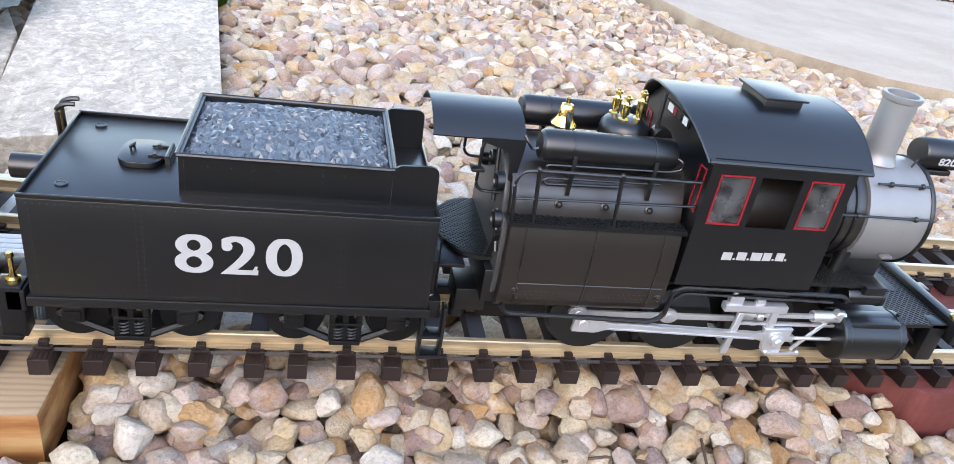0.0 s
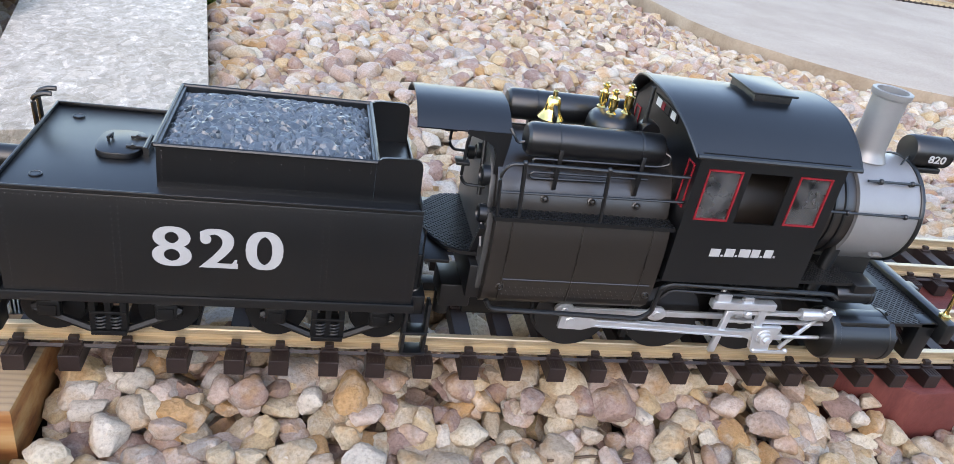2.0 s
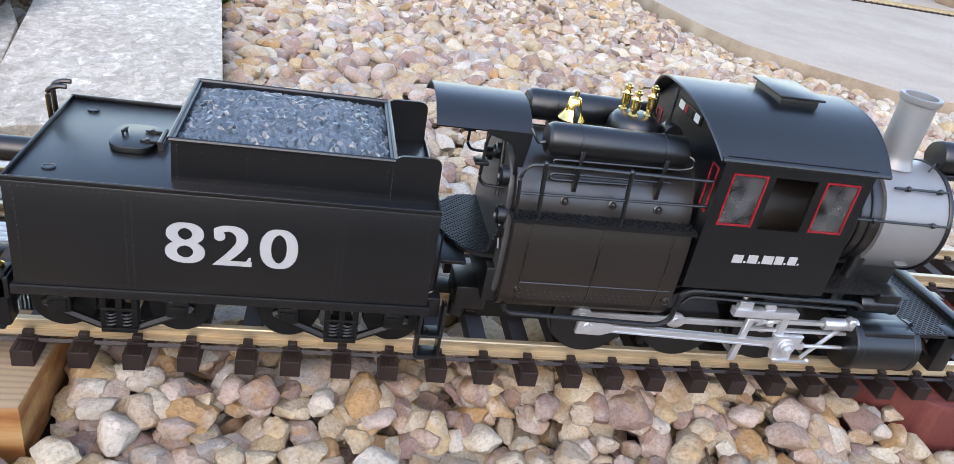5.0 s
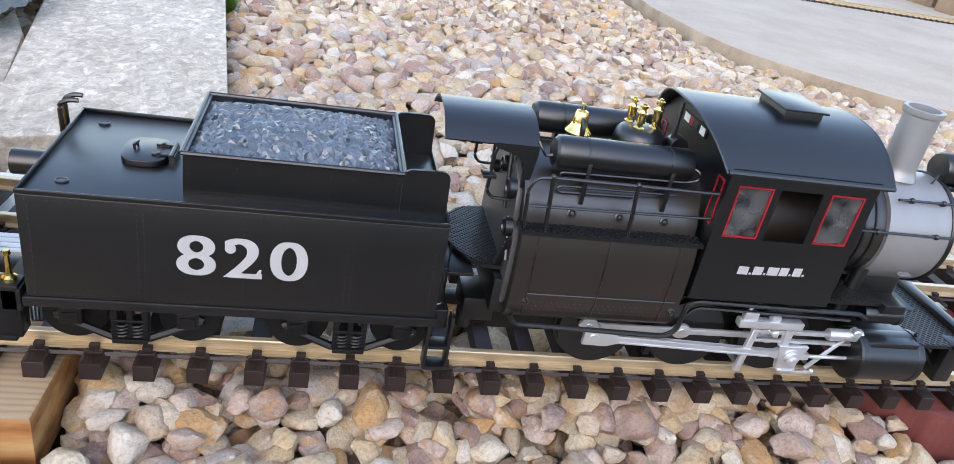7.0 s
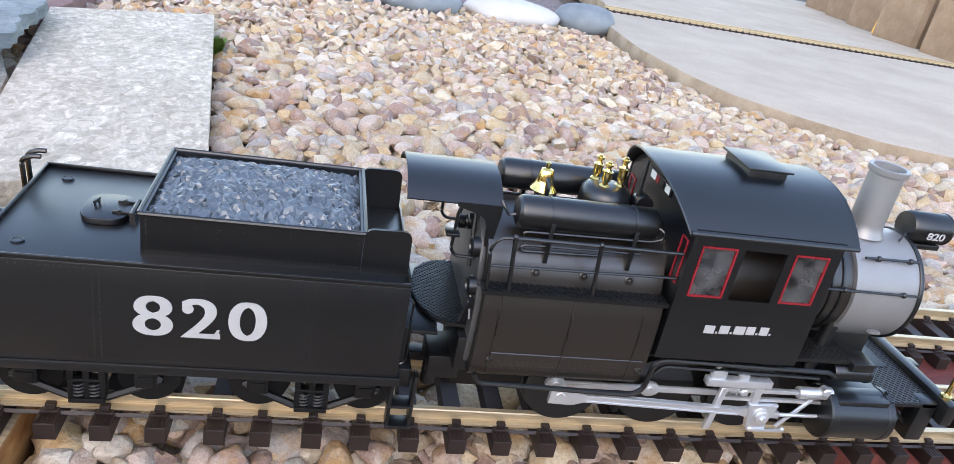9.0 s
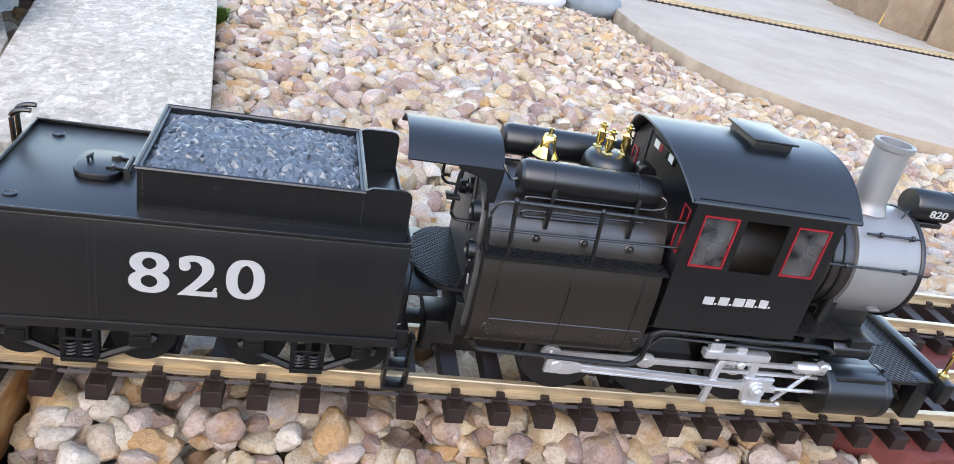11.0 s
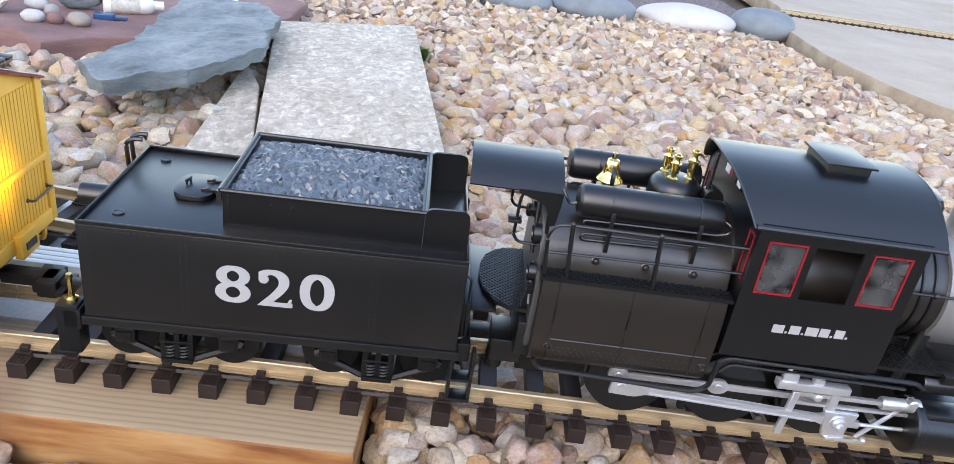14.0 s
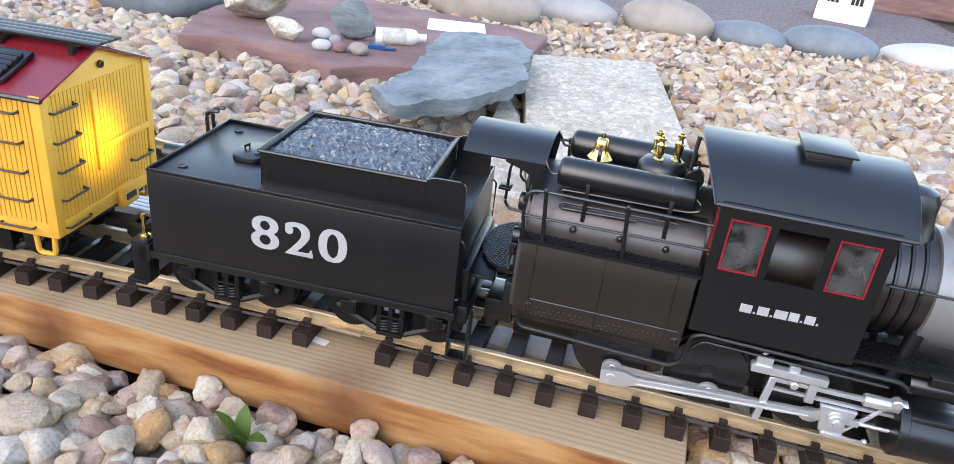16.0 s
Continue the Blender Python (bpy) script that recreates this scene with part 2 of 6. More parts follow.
def slab_material():
    """Pale cast paving with crisp pressed flake marks."""
    m, t, b = shader("pale_flaked_paving")
    v = coords(t, (1.0, 0.55, 1.0))
    warp = node(t, "ShaderNodeTexNoise", Scale=45.0, Detail=4.0)
    t.links.new(v, warp.inputs["Vector"])
    mv = t.nodes.new("ShaderNodeMix")
    mv.data_type = "VECTOR"
    mv.inputs["Factor"].default_value = 0.022
    t.links.new(v, mv.inputs["A"])
    t.links.new(warp.outputs["Color"], mv.inputs["B"])
    cell = []
    for scale in (105.0, 210.0):
        vor = node(t, "ShaderNodeTexVoronoi", Scale=scale, Randomness=1.0)
        t.links.new(mv.outputs["Result"], vor.inputs["Vector"])
        sep = t.nodes.new("ShaderNodeSeparateColor")
        t.links.new(vor.outputs["Color"], sep.inputs[0])
        cell.append((sep.outputs[0], vor.outputs["Distance"]))
    flake = noise_of(t, mv.outputs["Result"], 95, 10, 0.78)
    big = noise_of(t, v, 9, 4)
    tone = ramp(t, flake, [(0.34, (0.38, 0.315, 0.245)), (0.45, (0.55, 0.475, 0.385)), (0.56, (0.62, 0.54, 0.445)), (0.60, (0.78, 0.71, 0.61))])
    col = mix(t, tone, ramp(t, cell[0][0], [(0.0, (0.74, 0.73, 0.71)), (0.7, (1, 1, 1)), (0.9, (1.25, 1.25, 1.25))]), 0.6, "MULTIPLY")
    col = mix(t, col, ramp(t, cell[1][0], [(0.0, (0.78, 0.77, 0.75)), (0.8, (1.05, 1.05, 1.05))]), 0.6, "MULTIPLY")
    col = mix(t, col, ramp(t, big, [(0.35, (0.82, 0.80, 0.77)), (0.65, (1.05, 1.05, 1.05))]), 0.8, "MULTIPLY")
    t.links.new(col, b.inputs["Base Color"])
    b.inputs["Roughness"].default_value = 0.9
    b.inputs["Specular IOR Level"].default_value = 0.2
    bump(t, b, mix(t, flake, cell[0][0], 0.3), 0.8, 0.003)
    return m


PAVING = slab_material()


def glass_material():
    m, t, b = shader("cloudy_window_glass")
    v = coords(t, (1, 1, 1))
    n = noise_of(t, v, 95, 4)
    b.inputs["Base Color"].default_value = (0.24, 0.24, 0.24, 1)
    t.links.new(ramp(t, noise_of(t, v, 75, 5), [(0.38, (0.97,) * 3), (0.62, (0.74,) * 3)]), b.inputs["Transmission Weight"])
    b.inputs["IOR"].default_value = 1.35
    t.links.new(ramp(t, n, [(0.35, (0.03,) * 3), (0.65, (0.40,) * 3)]), b.inputs["Roughness"])
    bump(t, b, n, 0.35, 0.003)
    return m


GLASS = glass_material()


def glow(name, color, strength):
    m, t, b = shader(name)
    b.inputs["Base Color"].default_value = (*color, 1)
    b.inputs["Emission Color"].default_value = (*color, 1)
    b.inputs["Emission Strength"].default_value = strength
    return m


LAMP = glow("lit_lamp_lens", (1.0, 0.90, 0.16), 150.0)

# ---------------------------------------------------------------- building helpers


def link(bm, name, material, parent=None, label="", at=(0, 0, 0), smooth=None):
    """Links a bmesh as one mesh object; its vertices are given about the point at."""
    mesh = bpy.data.meshes.new(name)
    bmesh.ops.recalc_face_normals(bm, faces=bm.faces)
    bm.to_mesh(mesh)
    bm.free()
    if smooth is not None:
        mesh.shade_smooth()
        mesh.set_sharp_from_angle(angle=radians(smooth))
    mesh.materials.append(material)
    ob = new(name, mesh)
    ob.location = at
    if parent:
        ob.parent = parent
    return tagged(ob, label)


def part(name, bm, material, parent, label="", smooth=35, at=(0, 0, 0)):
    return link(bm, name, material, parent, label, at, smooth)


def empty(name, at):
    ob = new(name)
    ob.location = at
    ob.empty_display_size = 0.01
    return ob


def box(bm, x0, x1, y0, y1, z0, z1, bevel=0.0):
    r = bmesh.ops.create_cube(bm, size=1.0)
    m = Matrix.Translation(((x0 + x1) / 2, (y0 + y1) / 2, (z0 + z1) / 2)) @ Matrix.Diagonal((abs(x1 - x0), abs(y1 - y0), abs(z1 - z0), 1))
    bmesh.ops.transform(bm, matrix=m, verts=r["verts"])
    if bevel:
        edges = list({e for v in r["verts"] for e in v.link_edges})
        bmesh.ops.bevel(bm, geom=edges, offset=bevel, segments=2, affect="EDGES", profile=0.5)
    return bm


def rod(bm, p, q, r0, r1=None, segments=16, caps=True):
    """A cylinder or cone from p to q."""
    p, q = Vector(p), Vector(q)
    d = q - p
    m = Matrix.Translation((p + q) / 2) @ d.to_track_quat("Z", "Y").to_matrix().to_4x4()
    bmesh.ops.create_cone(bm, cap_ends=caps, segments=segments, radius1=r0, radius2=r0 if r1 is None else r1, depth=d.length, matrix=m)
    return bm


def ball(bm, c, r, scale=(1, 1, 1), u=12, v=8):
    bmesh.ops.create_uvsphere(bm, u_segments=u, v_segments=v, radius=r, matrix=Matrix.Translation(c) @ Matrix.Diagonal((*scale, 1)))
    return bm


def pipe(bm, points, r, segments=8):
    """A round bar bent along points."""
    points = [Vector(p) for p in points]
    rings = []
    up = Vector((0, 0, 1))
    for k, p in enumerate(points):
        d = (points[min(k + 1, len(points) - 1)] - points[max(k - 1, 0)]).normalized()
        side = d.cross(up)
        if side.length < 1e-3:
            side = d.cross(Vector((0, 1, 0)))
        side.normalize()
        top = side.cross(d)
        rings.append([bm.verts.new(p + r * (math.cos(a) * side + math.sin(a) * top)) for a in [2 * math.pi * j / segments for j in range(segments)]])
    for a, b in zip(rings, rings[1:]):
        for j in range(segments):
            bm.faces.new((a[j], a[(j + 1) % segments], b[(j + 1) % segments], b[j]))
    bm.faces.new(rings[0])
    bm.faces.new(rings[-1][::-1])
    return bm


def rounded(points, radius, steps=4):
    """A polyline with its inner corners rounded."""
    pts = [Vector(p) for p in points]
    out = [pts[0]]
    for a, b, c in zip(pts, pts[1:], pts[2:]):
        r = min(radius, (a - b).length * 0.45, (c - b).length * 0.45)
        s, e = b + (a - b).normalized() * r, b + (c - b).normalized() * r
        for k in range(steps + 1):
            u = k / steps
            out.append((1 - u) ** 2 * s + 2 * u * (1 - u) * b + u * u * e)
    return out + [pts[-1]]


def prism(bm, outline, axis, lo, hi, bevel=0.0):
    """An outline in the plane across axis, drawn out from lo to hi. Outline pairs are the other two axes in order."""
    n = "xyz".index(axis)

    def place(u, v, w):
        c = [u, v]
        c.insert(n, w)
        return c

    a = [bm.verts.new(place(u, v, lo)) for u, v in outline]
    b = [bm.verts.new(place(u, v, hi)) for u, v in outline]
    caps = [bm.faces.new(a), bm.faces.new(b[::-1])]
    sides = [bm.faces.new((a[k], b[k], b[(k + 1) % len(a)], a[(k + 1) % len(a)])) for k in range(len(a))]
    if bevel:
        bmesh.ops.recalc_face_normals(bm, faces=caps + sides)
        edges = list({e for f in caps for e in f.edges})
        bmesh.ops.bevel(bm, geom=edges, offset=bevel, segments=2, affect="EDGES", profile=0.5)
    return bm


def lathe(bm, profile, axis="z", centre=(0, 0, 0), segments=24):
    """Pairs of radius and height turned about an axis through centre."""
    rings = []
    c = Vector(centre)
    for r, h in profile:
        ring = []
        for j in range(segments):
            a = 2 * math.pi * j / segments
            u, v = r * math.cos(a), r * math.sin(a)
            ring.append(bm.verts.new(c + Vector({"z": (u, v, h), "x": (h, u, v), "y": (u, h, v)}[axis])))
        rings.append(ring)
    for a, b in zip(rings, rings[1:]):
        for j in range(segments):
            bm.faces.new((a[j], a[(j + 1) % segments], b[(j + 1) % segments], b[j]))
    bm.faces.new(rings[0])
    bm.faces.new(rings[-1])
    return bm


def shell(bm, outline, axis, lo, hi, thick):
    """An open outline drawn out along axis as a sheet of that thickness."""
    n = len(outline)
    inner = []
    for k in range(n):
        a, b = Vector(outline[max(k - 1, 0)]), Vector(outline[min(k + 1, n - 1)])
        d = (b - a).normalized()
        inner.append((outline[k][0] + d.y * thick, outline[k][1] - d.x * thick))
    return prism(bm, list(outline) + inner[::-1], axis, lo, hi)


def moved(bm, o):
    bmesh.ops.translate(bm, vec=-Vector(o), verts=bm.verts)
    return bm


def framed_wall(bm, x0, x1, z0, z1, y0, y1, holes):
    """A wall in the xz plane from y0 to y1 with rectangular openings (x0, x1, z0, z1) side by side."""
    xs = [x0]
    for h in holes:
        box(bm, xs[-1], h[0], y0, y1, z0, z1)
        box(bm, h[0], h[1], y0, y1, z0, h[2])
        box(bm, h[0], h[1], y0, y1, h[3], z1)
        xs.append(h[1])
    box(bm, xs[-1], x1, y0, y1, z0, z1)
    bmesh.ops.remove_doubles(bm, verts=bm.verts, dist=1e-6)
    return bm


def writing(text, width, height, depth, bold=0.0):
    """Raised characters in the xz plane that face -y, centred at the origin."""
    curve = bpy.data.curves.new("writing", "FONT")
    curve.body, curve.size, curve.extrude, curve.offset = text, 1.0, 0.02, bold
    curve.resolution_u = 6
    holder = bpy.data.objects.new("writing", curve)
    mesh = bpy.data.meshes.new_from_object(holder)
    bm = bmesh.new()
    bm.from_mesh(mesh)
    bpy.data.objects.remove(holder)
    bpy.data.meshes.remove(mesh)
    lo = [min(v.co[k] for v in bm.verts) for k in range(3)]
    hi = [max(v.co[k] for v in bm.verts) for k in range(3)]
    for v in bm.verts:
        u = (v.co.x - (lo[0] + hi[0]) / 2) / (hi[0] - lo[0]) * width
        w = (v.co.y - (lo[1] + hi[1]) / 2) / (hi[1] - lo[1]) * height
        v.co = Vector((u, -(v.co.z - lo[2]) / (hi[2] - lo[2]) * depth, w))
    return bm


def rivets(bm, points, r, way="y"):
    """Low six-sided rivet heads that face -y (or up)."""
    for p in points:
        ring = []
        for j in range(6):
            a = math.pi * j / 3
            off = (r * math.cos(a), 0, r * math.sin(a)) if way == "y" else (r * math.cos(a), r * math.sin(a), 0)
            ring.append(bm.verts.new(Vector(p) + Vector(off)))
        tip = bm.verts.new(Vector(p) + (Vector((0, -0.6 * r, 0)) if way == "y" else Vector((0, 0, 0.6 * r))))
        for j in range(6):
            bm.faces.new((ring[j], ring[(j + 1) % 6], tip))
    return bm


def tread(plate, bm, corners, z, thick, pitch=0.0030, rib=0.0007):
    """A chequered plate: a slab over the outline, and crossing ribs clipped to it in a mesh of their own."""
    prism(plate, corners, "z", z - thick, z)
    pts = [Vector(c) for c in corners]
    for angle in (45, -45):
        d = Vector((math.cos(radians(angle)), math.sin(radians(angle))))
        n = Vector((-d.y, d.x))
        span = [p.dot(n) for p in pts]
        s = min(span) + pitch
        while s < max(span) - pitch * 0.5:
            hits = []
            for a, b in zip(pts, pts[1:] + pts[:1]):
                sa, sb = a.dot(n) - s, b.dot(n) - s
                if sa * sb < 0:
                    hits.append((a + (b - a) * sa / (sa - sb)).dot(d))
            if len(hits) >= 2 and max(hits) - min(hits) > 0.002:
                lo, hi = min(hits) + 0.0006, max(hits) - 0.0006
                base = [n * s + d * lo - n * rib / 2, n * s + d * hi - n * rib / 2, n * s + d * hi + n * rib / 2, n * s + d * lo + n * rib / 2]
                prism(bm, [(p.x, p.y) for p in base], "z", z, z + 0.0006)
            s += pitch
    return bm


def pinned(bm, p, r, length):
    """A brass stanchion with a round base and knob."""
    x, y, z = p
    lathe(bm, [(r * 2.6, 0), (r * 2.6, 0.002), (r * 1.5, 0.003), (r, 0.005), (r, length - 0.003), (r * 1.5, length - 0.002), (r * 1.2, length)], "z", p, 14)
    return bm

# ---------------------------------------------------------------- ground and setting
GROUND = -0.062
FALL = 0.035


def ground_z(y):
    """The garden falls gently away behind the track."""
    return GROUND - FALL * max(0.0, y)


def ground_sheet():
    bm = bmesh.new()
    n = 24
    xs = [-40, -6] + [-2.4 + 6.0 * k / n for k in range(n + 1)] + [8, 40]
    ys = [-30, -4] + [-1.2 + 4.8 * k / n for k in range(n + 1)] + [7, 60]
    grid = [[bm.verts.new((x, y, ground_z(y) - 0.004 + 0.006 * noise.noise((x * 3, y * 3, 0)))) for x in xs] for y in ys]
    for a, b in zip(grid, grid[1:]):
        for k in range(len(xs) - 1):
            bm.faces.new((a[k], a[k + 1], b[k + 1], b[k]))
    ob = link(bm, "ground", SOIL, smooth=60)
    return tagged(ob, "soil bed darkened with gap shade under pale angular gravel", "ground", kind="structure")


ground = ground_sheet()


def stone_shape(seed, level):
    """A worn crushed stone about one unit in radius: a ball cut by soft random planes; level is its fineness."""
    rng = random.Random(seed)
    bm = bmesh.new()
    bmesh.ops.create_icosphere(bm, subdivisions=level, radius=1.0)
    cuts = []
    for _ in range(11):
        n = Vector((rng.gauss(0, 1), rng.gauss(0, 1), rng.gauss(0, 1))).normalized()
        cuts.append((n, rng.uniform(0.46, 0.78)))
    size = Vector((rng.uniform(1.15, 1.65), rng.uniform(0.90, 1.25), rng.uniform(0.72, 1.02)))
    off = Vector((rng.uniform(-9, 9), rng.uniform(-9, 9), 0))
    for v in bm.verts:
        d = v.co.normalized()
        r = sum(max(0.0, d.dot(n) / h) ** 34 for n, h in cuts) + 1.0
        p = d * r ** (-1 / 34)
        p *= 1 + 0.10 * noise.noise(p * 2.8 + off) + 0.09 * noise.noise(p * 6.5 + off)
        v.co = Vector((p.x * size.x, p.y * size.y, p.z * size.z)) * 1.08
    bmesh.ops.triangulate(bm, faces=bm.faces)
    bmesh.ops.recalc_face_normals(bm, faces=bm.faces)
    bm.verts.index_update()
    return bm


def inside(x, y, outline):
    hit = False
    for (ax, ay), (bx, by) in zip(outline, outline[1:] + outline[:1]):
        if (ay > y) != (by > y) and x < (bx - ax) * (y - ay) / (by - ay) + ax:
            hit = not hit
    return hit


PAVING_OUTLINE = [(-0.152, 0.296), (0.050, 0.372), (-0.066, 1.210), (-0.318, 1.070)]
PAVING_SMALL = [(-0.240, 0.338), (-0.160, 0.335), (-0.238, 0.660), (-0.290, 0.780)]
CONCRETE_OUTLINE = [(1.75, 0.88), (1.44, 0.905), (1.285, 0.96), (1.165, 1.085), (1.070, 1.215), (1.030, 1.36), (1.000, 1.64), (1.02, 1.98), (1.10, 2.20), (1.20, 2.60), (1.35, 4.60), (8.0, 4.60), (8.0, 0.88)]
SANDSTONE_OUTLINE = [(-0.883, 0.754), (-0.823, 0.769), (-0.732, 0.776), (-0.641, 0.758), (-0.569, 0.712), (-0.521, 0.766), (-0.440, 0.820), (-0.340, 0.930), (-0.306, 1.134), (-0.315, 1.334), (-0.491, 1.388), (-0.80, 1.43), (-1.01, 1.20), (-0.97, 0.95)]
BOARD = [(-0.95, -0.066), (0.0140, -0.0710), (0.0165, 0.010), (-0.95, 0.014)]
PAVER_OUTLINE = [(-0.95, 0.020), (-0.030, 0.018), (-0.034, 0.200), (-0.95, 0.215)]
BRICK_OUTLINE = [(0.522, -0.006), (0.568, -0.0475), (0.740, -0.036), (0.740, 0.165), (0.585, 0.168)]
COBBLES = [  # x, y, half length, half depth, half height, turn, material, label
    (-1.14, 1.06, 0.14, 0.10, 0.075, 25, COBBLE_BLUE, "large dark blue-grey river cobble beside the gravel"),
    (-0.545, 1.64, 0.16, 0.10, 0.075, -4, COBBLE_TAN, "tan rounded river cobble bordering the gravel bed"),
    (-0.320, 1.84, 0.125, 0.085, 0.050, 3, COBBLE_GREY, "flat grey river cobble bordering the gravel bed"),
    (-0.062, 1.90, 0.135, 0.095, 0.066, -14, COBBLE_TAN, "brownish rounded river cobble bordering the gravel bed"),
    (0.165, 1.93, 0.120, 0.080, 0.046, -4, COBBLE_BLUE, "dark blue-grey river cobble bordering the gravel bed"),
    (0.402, 1.97, 0.138, 0.090, 0.056, -6, COBBLE_BLUE, "blue-grey flat river cobble bordering the gravel bed"),
    (0.715, 2.04, 0.150, 0.095, 0.048, -4, COBBLE_PALE, "pale grey river cobble beside the concrete edge"),
    (0.965, 2.06, 0.100, 0.085, 0.060, -30, COBBLE_BLUE, "blue-grey river cobble against the concrete edge"),
]
RESERVED = [PAVING_OUTLINE, PAVING_SMALL, CONCRETE_OUTLINE, SANDSTONE_OUTLINE, BOARD, PAVER_OUTLINE, BRICK_OUTLINE]


def gravel():
    rng = random.Random(11)
    near_shapes = []
    for k in range(20):
        bm = stone_shape(100 + k, 3)
        mesh = bpy.data.meshes.new("stone")
        bm.to_mesh(mesh)
        bm.free()
        mesh.shade_smooth()
        mesh.set_sharp_from_angle(angle=radians(30))
        mesh.materials.append(STONE)
        near_shapes.append(mesh)
    bases = []
    for k in range(24):
        bm = stone_shape(300 + k, 1)
        bm.verts.ensure_lookup_table()
        bases.append((np.array([v.co[:] for v in bm.verts], dtype=np.float32), np.array([[v.index for v in f.verts] for f in bm.faces], dtype=np.int32)))
        bm.free()
    worn = []
    for k in range(20):
        bm = stone_shape(100 + k, 3)
        bm.verts.ensure_lookup_table()
        worn.append((np.array([v.co[:] for v in bm.verts], dtype=np.float32), np.array([[v.index for v in f.verts] for f in bm.faces], dtype=np.int32)))
        bm.free()
    middle = []
    for k in range(20):
        bm = stone_shape(500 + k, 2)
        bm.verts.ensure_lookup_table()
        middle.append((np.array([v.co[:] for v in bm.verts], dtype=np.float32), np.array([[v.index for v in f.verts] for f in bm.faces], dtype=np.int32)))
        bm.free()
    bed = empty("gravel_bed", (0, 0, GROUND))
    tagged(bed, "bed of pale cream, tan, mauve and ochre angular gravel", "gravel", kind="structure")
    singles, verts, faces, count = 0, [], [], 0
    places = []
    for layer, (pitch, lift) in enumerate(((0.0250, -0.008), (0.0225, 0.006), (0.033, 0.015))):
        y = -0.24
        while y < 2.06:
            x, reach = (-1.55, 1.5) if layer < 2 else (-0.9, 0.9)
            while x < reach:
                step = pitch * (0.52 if y < 0.05 else (1.30, 0.90, 0.90)[layer])
                px, py = x + rng.uniform(-0.42, 0.42) * step, y + rng.uniform(-0.42, 0.42) * step
                if y >= 0.05 or -0.75 < px < 0.80 or rng.random() < 0.30:
                    places.append((px, py, layer, lift))
                x += step
            y += step * 0.88
    for px, py, layer, lift in places:
        r = rng.uniform(0.0105, 0.0155) if rng.random() < 0.80 else rng.uniform(0.0155, 0.0205)
        if rng.random() < ((0.0, 0.24, 0.50) if py < 0.05 else (0.0, 0.06, 0.30))[layer]:
            continue
        if math.hypot(px + 0.250, py + 0.108) < 0.017 and layer:
            continue
        if any(inside(px + u * r, py + v * r, o) for o in RESERVED for u, v in ((0, 0), (0.45, 0), (-0.45, 0), (0, 0.45), (0, -0.45))):
            continue
        track = abs(py - track_y(px)) < 0.052 and -0.02 < px < 0.75
        z = ground_z(py) + r * 0.55 + lift + rng.uniform(-0.003, 0.004)
        if py < -0.055 and px < 0.03:
            z += 0.010
        z += (0.012, 0.024, 0.026)[layer] * math.exp(-((py - track_y(px) + 0.010) / 0.045) ** 2) if -0.02 < px < 0.75 else 0
        if track:
            z = min(z, -0.002 - r * 0.85)
        r *= 0.66 if py < 0.05 and -0.75 < px < 0.80 else 0.98
        near = layer >= 1 and -0.125 < py < 0.000 and 0.01 < px < 0.56
        turn = Euler((rng.uniform(-0.5, 0.5), rng.uniform(-0.5, 0.5), rng.uniform(0, 6.28)))
        if near and singles < 300:
            ob = bpy.data.objects.new("stone", near_shapes[rng.randrange(20)])
            scene.collection.objects.link(ob)
            ob.parent = bed
            ob.matrix_basis = Matrix.LocRotScale((px, py, z - GROUND), turn, (r, r, r))
            singles += 1
        else:
            if layer and -0.17 < py < 0.02 and -0.50 < px < 0.66:
                v, f = worn[rng.randrange(20)]
            else:
                v, f = middle[rng.randrange(20)] if layer and py < 1.1 else bases[rng.randrange(24)]
            m = np.array(turn.to_matrix(), dtype=np.float32)
            verts.append((v * r) @ m.T + np.array((px, py, z), dtype=np.float32))
            faces.append(f + count)
            count += len(v)
    v, f = np.concatenate(verts), np.concatenate(faces)
    mesh = bpy.data.meshes.new("loose_gravel")
    mesh.vertices.add(len(v))
    mesh.vertices.foreach_set("co", v.ravel())
    mesh.loops.add(f.size)
    mesh.loops.foreach_set("vertex_index", f.ravel())
    mesh.polygons.add(len(f))
    mesh.polygons.foreach_set("loop_start", np.arange(0, f.size, 3, dtype=np.int32))
    mesh.update(calc_edges=True)
    mesh.materials.append(STONES)
    mesh.shade_smooth()
    mesh.set_sharp_from_angle(angle=radians(44))
    ob = new("loose_gravel", mesh)
    ob.parent = bed
    ob.location = (0, 0, -GROUND)
    tagged(ob, kind="stuff")


def track_y(x):
    """The middle of the track across, along x."""
    u = max(min(x, 0.62), -0.45) - 0.2
    y = -0.0009 - 0.00792 * u - 0.00316 * u * u + 0.06498 * u**3
    if x < -0.45:
        d = -0.45 - x
        y -= 0.0786 * d + 0.12 * d * d
    if x > 0.62:
        y += 0.0238 * (x - 0.62)
    return y


def track_slope(x):
    return (track_y(x + 0.004) - track_y(x - 0.004)) / 0.008


def shading_wall():
    """A plain tan wall added out of view behind the viewer to cut light on the near side."""
    ob = link(box(bmesh.new(), -5.0, 5.0, -1.95, -1.75, GROUND - 0.05, 0.52, 0.01), "unseen_shade_wall", WALL)
    return tagged(ob, "unseen tan wall added to shade the near gravel", "wall", kind="structure")


shading_wall()


